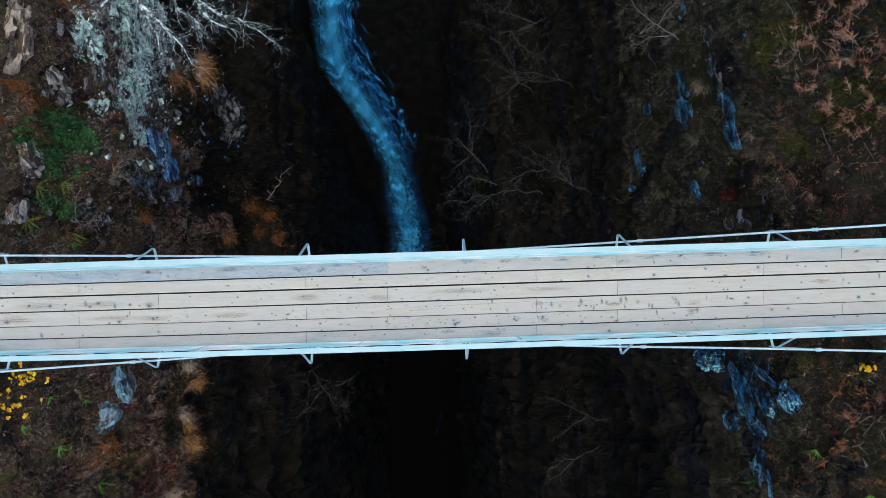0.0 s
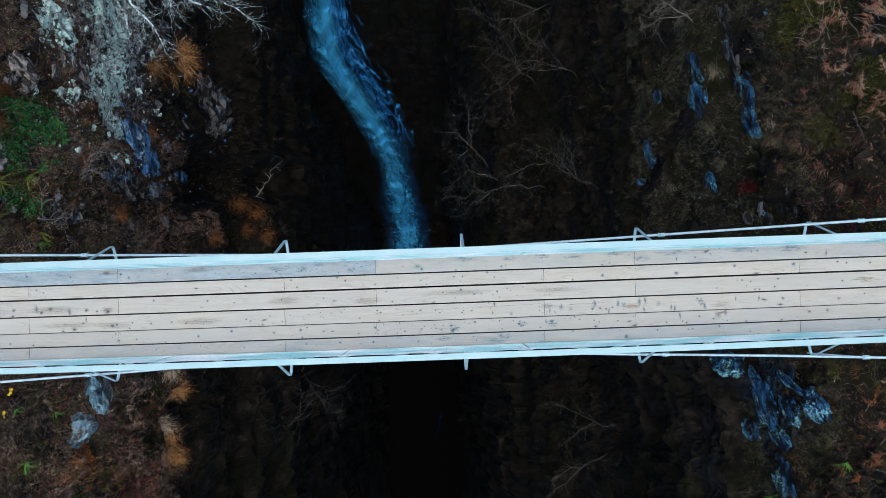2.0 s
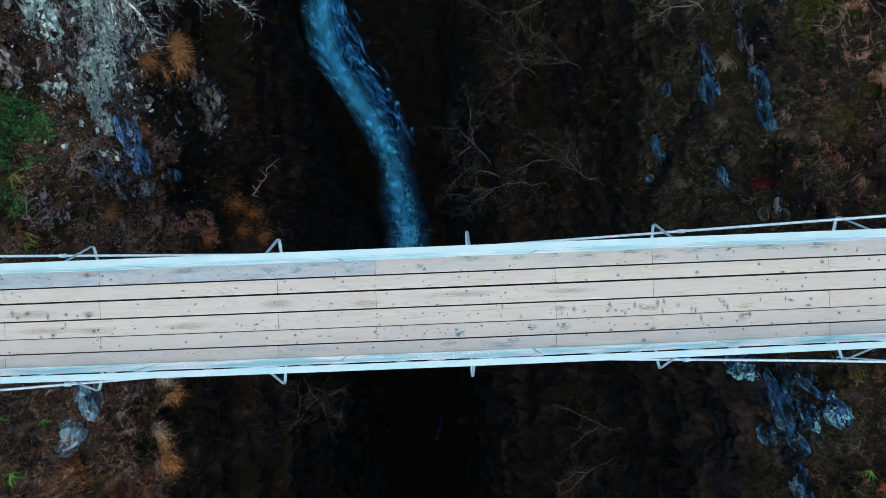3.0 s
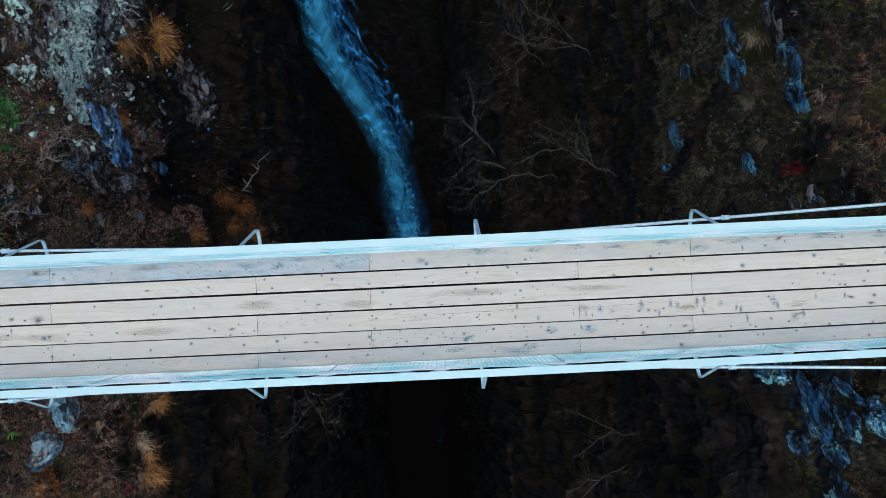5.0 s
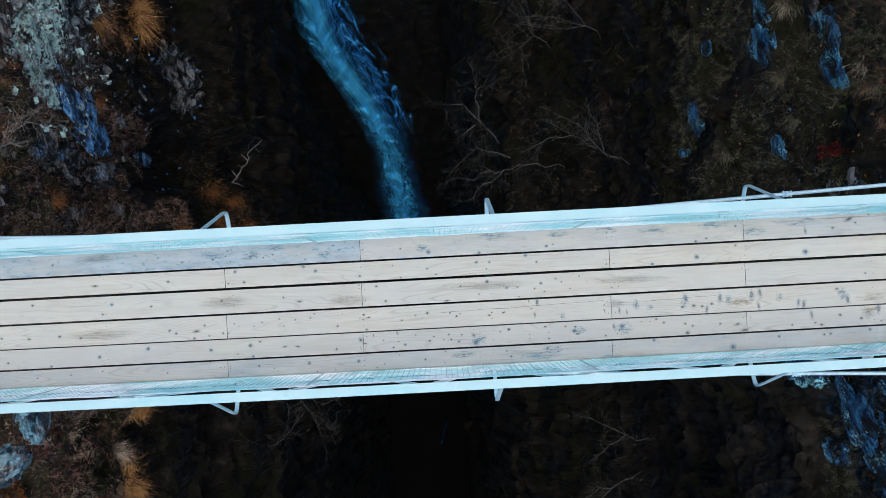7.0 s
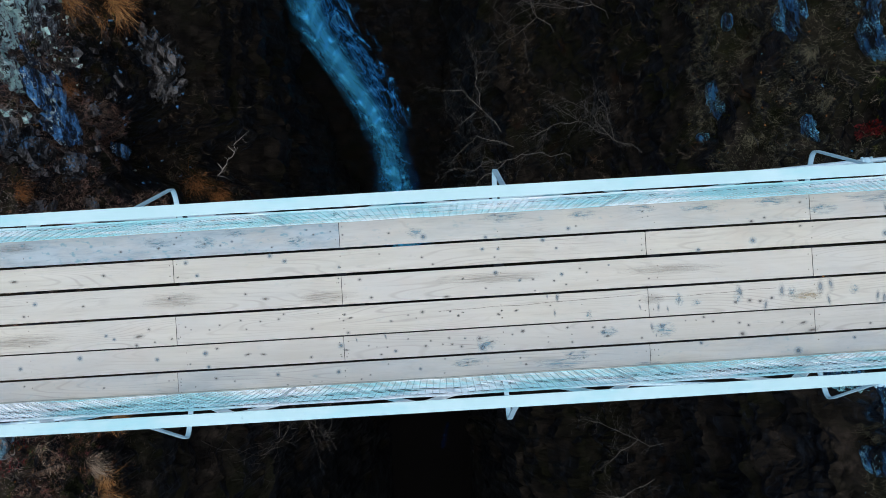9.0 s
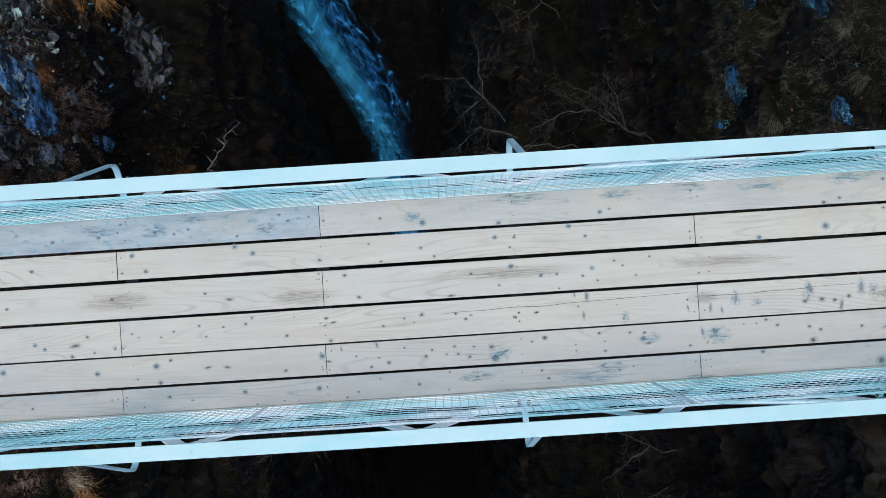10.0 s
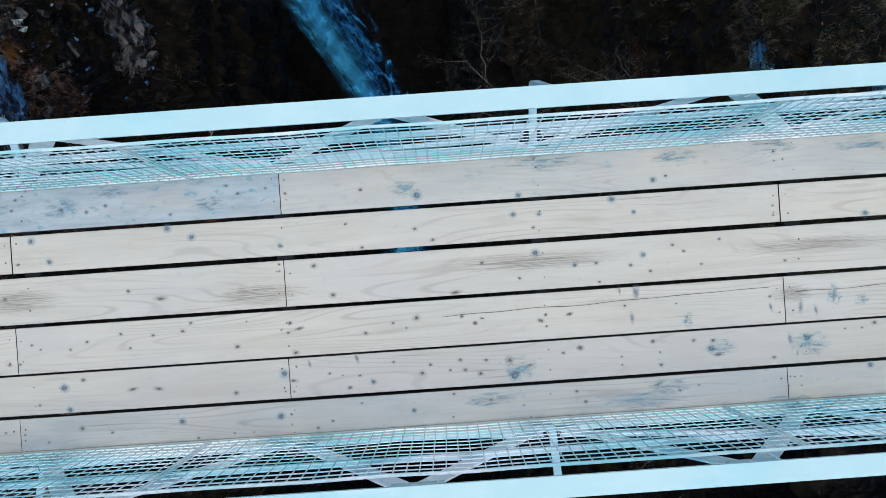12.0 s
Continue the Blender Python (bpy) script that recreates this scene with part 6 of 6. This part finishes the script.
# yellow-leaved shrub
def yellow_shrub(at, reach, n, seed):
    r = random.Random(seed)
    root = thing("shrub", "low shrub with round bright yellow leaves", "shrub", "", at)
    for _ in range(n):
        sv, sf, lv, lf = [], [], [], []
        tip = Vector((r.gauss(0, reach * 0.5), r.gauss(0, reach * 0.4), r.uniform(0.1, 0.35)))
        tube(sv, sf, [Vector((0, 0, -0.2)), tip * 0.5 + Vector((0, 0, 0.05)), tip], [0.006, 0.004, 0.003], 4)
        for _ in range(r.randint(4, 8)):
            c = tip + Vector((r.gauss(0, 0.030), r.gauss(0, 0.030), r.gauss(0, 0.02)))
            rad = r.uniform(0.018, 0.034)
            tilt = Euler((r.gauss(0, 0.4), r.gauss(0, 0.4), 0)).to_matrix()
            b = len(lv)
            for k in range(7):
                a = 2 * math.pi * k / 7
                lv.append(c + tilt @ Vector((rad * math.cos(a), rad * math.sin(a), 0.006 * math.cos(2 * a))))
            lf.append(tuple(range(b, b + 7)))
        stem = part("stem", raw_mesh("stem", sv, sf, BARK_DARK), root)
        part("foliage", raw_mesh("foliage", lv, lf, YELLOW), stem)


yellow_shrub((-8.55, -1.9, -5.5), 0.70, 26, 500)
yellow_shrub((-8.75, -2.3, -5.5), 0.35, 8, 501)
yellow_shrub((9.25, -1.8, -3.8), 0.14, 6, 502)


# bare trees
def grow(verts, faces, start, way, length, radius, depth, r, flat=0.5, kink=0.25, twig=0.006):
    """A limb with its side limbs, kinked at every joint and thinner towards the end."""
    n = 6 if depth > 1 else 4
    pts, p, d = [start], start.copy(), way.normalized()
    for _ in range(n):
        d = (d + Vector((r.gauss(0, kink), r.gauss(0, kink), r.gauss(0, kink * flat)))).normalized()
        p = p + d * (length / n)
        pts.append(p.copy())
    radii = [max(twig * 0.6, radius * (1 - 0.75 * i / n)) for i in range(n + 1)]
    tube(verts, faces, pts, radii, 5 if depth > 1 else 3)
    if depth <= 0:
        return
    for i in range(1, n + 1):
        for _ in range(1):
            if r.random() < 0.15:
                continue
            a = pts[i] - pts[i - 1]
            turn = Vector((r.gauss(0, 1), r.gauss(0, 1), r.gauss(0, flat)))
            side = (a.normalized() * 0.85 + turn.normalized() * 0.75).normalized()
            grow(verts, faces, pts[i], side, length * r.uniform(0.30, 0.68), max(twig, radii[i] * 0.6), depth - 1, r, flat, kink, twig)


def bare_tree(at, way, length, radius, depth, seed, material, label, flat=0.5, twig=0.006):
    r = random.Random(seed)
    root = thing("bare_tree", label, "tree", "bare trees", at)
    tv, tf = [], []
    w = Vector(way).normalized()
    top = w * (length * 0.35)
    tube(tv, tf, [Vector((0, 0, -0.5)), w * (length * 0.15) + Vector((0.02, 0.03, 0)), top], [radius * 1.5, radius * 1.2, radius], 7)
    part("trunk", raw_mesh("trunk", tv, tf, material), root)
    cv, cf = [], []
    for k in range(3):
        turn = Vector((r.gauss(0, 0.5), r.gauss(0, 0.5), r.gauss(0, 0.3)))
        grow(cv, cf, top.copy(), w + turn, length * 0.65, radius * 0.7, depth, r, flat, 0.16, twig)
    part("crown", raw_mesh("crown", cv, cf, material), root)


def leaning_tree(root, height, limbs, radius, seed, material, label, twig=0.004, twigs=4, reach=(0.25, 0.8)):
    """A bare tree that leans out from the gorge's side: limbs in plan at about one height, with twigs along them."""
    r = random.Random(seed)
    foot = Vector(root)
    top = thing("bare_tree", label, "tree", "bare trees", foot)
    first = Vector((*limbs[0][0], height)) - foot
    tv, tf = [], []
    tube(tv, tf, [Vector((0, 0, -0.4)), first * 0.5 + Vector((0.03, 0.02, 0.06 * first.length)), first], [radius * 1.7, radius * 1.3, radius * 1.05], 7)
    part("trunk", raw_mesh("trunk", tv, tf, material, True), top)
    for limb in limbs:
        lv, lf = [], []
        pts = []
        for (x0, y0), (x1, y1) in zip(limb, limb[1:]):
            for f in (0.0, 0.34, 0.67):
                w = 0.05 * math.hypot(x1 - x0, y1 - y0) if f else 0.0
                pts.append(Vector((x0 + (x1 - x0) * f + r.gauss(0, w), y0 + (y1 - y0) * f + r.gauss(0, w), height + r.gauss(0, w))) - foot)
        pts.append(Vector((*limb[-1], height)) - foot)
        n = len(pts) - 1
        radii = [radius * (1 - 0.8 * i / n) + twig * 0.5 for i in range(n + 1)]
        tube(lv, lf, pts, [k * r.uniform(0.8, 1.25) for k in radii], 7)
        for i in range(1, n + 1):
            for _ in range(r.randint(twigs // 2, twigs)):
                d = (pts[i] - pts[i - 1]).normalized() + Vector((r.gauss(0, 0.7), r.gauss(0, 0.7), r.gauss(0, 0.4)))
                grow(lv, lf, pts[i - 1].lerp(pts[i], r.random()), d, r.uniform(*reach), max(twig, radii[i] * 0.30), 1, r, 0.5, 0.22, twig)
        part("limb", raw_mesh("limb", lv, lf, material, True), top)


THIN = "leafless young tree with fine grey twigs leaning over the gorge"
leaning_tree((4.75, 2.70, -18.5), -16.8, (((4.27, 2.8), (3.27, 2.82), (2.67, 2.7), (2.07, 2.68), (1.07, 2.49)),
             ((2.88, 3.04), (2.29, 3.25), (1.89, 3.41), (1.52, 3.08), (1.03, 2.61)),
             ((2.57, 3.48), (2.07, 4.12), (1.93, 4.82), (1.99, 5.32), (1.81, 5.91)),
             ((2.07, 4.12), (1.57, 4.67), (1.03, 4.71)),
             ((1.91, 4.06), (1.3, 3.64)),
             ((2.67, 2.7), (2.06, 2.32), (1.55, 1.84))),
             0.010, 801, BARK_MID, THIN, 0.0030, 3)
leaning_tree((5.95, 2.75, -15.4), -14.5, (((5.81, 2.46), (5.02, 2.94), (4.31, 3.33), (3.59, 3.8)),
             ((5.02, 2.94), (4.68, 3.47), (3.87, 3.94)),
             ((5.16, 2.79), (5.02, 3.59), (4.7, 4.15)),
             ((4.31, 3.33), (3.66, 3.26), (3.19, 3.03))),
             0.008, 802, BARK_MID, THIN, 0.0028, 4)
leaning_tree((5.3, 9.6, -18.4), -18.0, (((5.75, 9.61), (4.59, 9.07), (3.54, 8.76), (2.09, 8.93)),
             ((4.59, 9.02), (3.36, 9.48), (2.54, 9.79)),
             ((3.65, 8.72), (4.15, 8.14), (4.65, 7.61)),
             ((3.36, 9.48), (3.68, 9.92), (3.59, 10.24))),
             0.009, 803, BARK_MID, THIN, 0.0034, 4)
leaning_tree((7.3, 6.4, -9.0), -8.5, (((7.14, 5.93), (6.57, 6.38), (6.1, 6.73), (5.83, 7.13)),
             ((6.57, 6.38), (6.83, 6.77), (7.1, 7.05)),
             ((6.09, 6.18), (6.5, 6.43)),
             ((6.92, 6.13), (6.34, 6.08), (5.9, 5.89))),
             0.010, 804, BARK, THIN, 0.0028, 4, (0.15, 0.5))
leaning_tree((7.1, -6.0, -17.6), -17.5, (((7, -5.62), (5.95, -5.32), (5.14, -4.91), (4.37, -4.56)),
             ((5.95, -5.32), (5.28, -5.77), (4.8, -6.12)),
             ((6.36, -6.45), (5.49, -6.88), (4.61, -7.55), (4.19, -7.86)),
             ((5.49, -6.88), (5.08, -6.87), (4.35, -7.31))),
             0.010, 805, BARK_MID, THIN, 0.0034, 3)
bare_tree((4.60, 6.60, -18.8), (-0.5, 0.2, 0.5), 3.0, 0.012, 2, 605, BARK_DARK, THIN, 0.5, 0.005)
bare_tree((5.70, 6.30, -16.3), (-0.5, 0.1, 0.6), 3.0, 0.012, 2, 611, BARK_DARK, THIN, 0.5, 0.005)
bare_tree((-4.75, -5.30, -19.4), (0.45, 0.35, 0.9), 3.0, 0.011, 2, 606, BARK_DARK, THIN, 0.6, 0.0042)
bare_tree((-4.6, -3.9, -21.0), (0.4, -0.1, 0.9), 2.8, 0.011, 2, 612, BARK_DARK, THIN, 0.6, 0.0042)
leaning_tree((-5.30, 2.75, -18.4), -17.3, (((-5.36, 2.80), (-5.10, 3.10), (-4.86, 3.42), (-4.84, 3.66), (-4.42, 4.00)), ((-4.86, 3.42), (-5.06, 3.62)), ((-5.20, 2.95), (-5.36, 3.16))),
             0.013, 609, BARK, "broken dead sapling on a dark ledge", 0.006, 1, (0.08, 0.2))
bare_tree((-7.6, 3.0, -8.4), (0.6, 0.6, 0.3), 1.3, 0.016, 2, 610, BARK, "leafless scrub on the rock ledge", 0.5, 0.006)
bare_tree((-7.3, 4.0, -8.8), (0.3, -0.6, 0.4), 1.1, 0.014, 2, 613, BARK, "leafless scrub on the rock ledge", 0.5, 0.006)


for i, (x, y, z) in enumerate([(-7.2, 6.9, -8.2), (-7.5, 6.2, -7.4), (-7.1, 5.4, -8.9), (-7.4, 4.7, -8.2), (-7.0, 3.6, -9.5), (-7.8, 5.3, -7.0), (-6.9, 7.4, -9.6), (-7.9, 1.7, -6.6), (-7.5, 2.5, -7.9)]):
    a = 0.9 * i
    bare_tree((x, y, z), (math.cos(a), math.sin(a), 0.5), 1.0, 0.010, 2, 640 + i, BARK, "tangled grey twigs rooted in the rock face", 0.6, 0.005)


for i, (x, y, z) in enumerate([(-7.3, 7.6, -8.6), (-7.6, 7.1, -7.2), (-7.0, 6.6, -9.4), (-7.9, 7.8, -6.6), (-7.5, 5.6, -7.9), (-7.1, 4.9, -9.3), (-6.9, 8.0, -10.0), (-7.7, 6.5, -7.0), (-7.3, 6.2, -8.8)]):
    a = 2.2 * i
    bare_tree((x, y, z), (math.cos(a), math.sin(a), 0.4), 0.9, 0.012, 2, 670 + i, BARK_LICHEN, "white lichened twigs rooted in the rock face", 0.6, 0.006)


leaning_tree((-7.6, 8.3, -7.4), -4.0, (((-5.25, 6.34), (-5.14, 5.99), (-4.96, 5.68), (-4.82, 5.35), (-4.71, 4.98), (-4.74, 4.75)),
             ((-5.09, 5.96), (-4.7, 5.58), (-4.44, 5.27), (-4.22, 4.97), (-4.11, 4.73)),
             ((-4.16, 6.25), (-3.94, 6.02), (-3.55, 5.72), (-3.03, 5.53), (-2.64, 5.29), (-2.34, 5.03)),
             ((-3.94, 6.02), (-3.81, 5.72), (-3.5, 5.49), (-3.25, 5.4)),
             ((-5.65, 6.3), (-5.77, 6.07), (-6.07, 5.79), (-6.25, 5.56)),
             ((-4.51, 6.26), (-4.31, 5.8), (-4.01, 5.62), (-3.93, 5.44))),
             0.032, 700, BARK_LICHEN, "leaning leafless tree with white lichened limbs", 0.0022, 5, (0.10, 0.60))
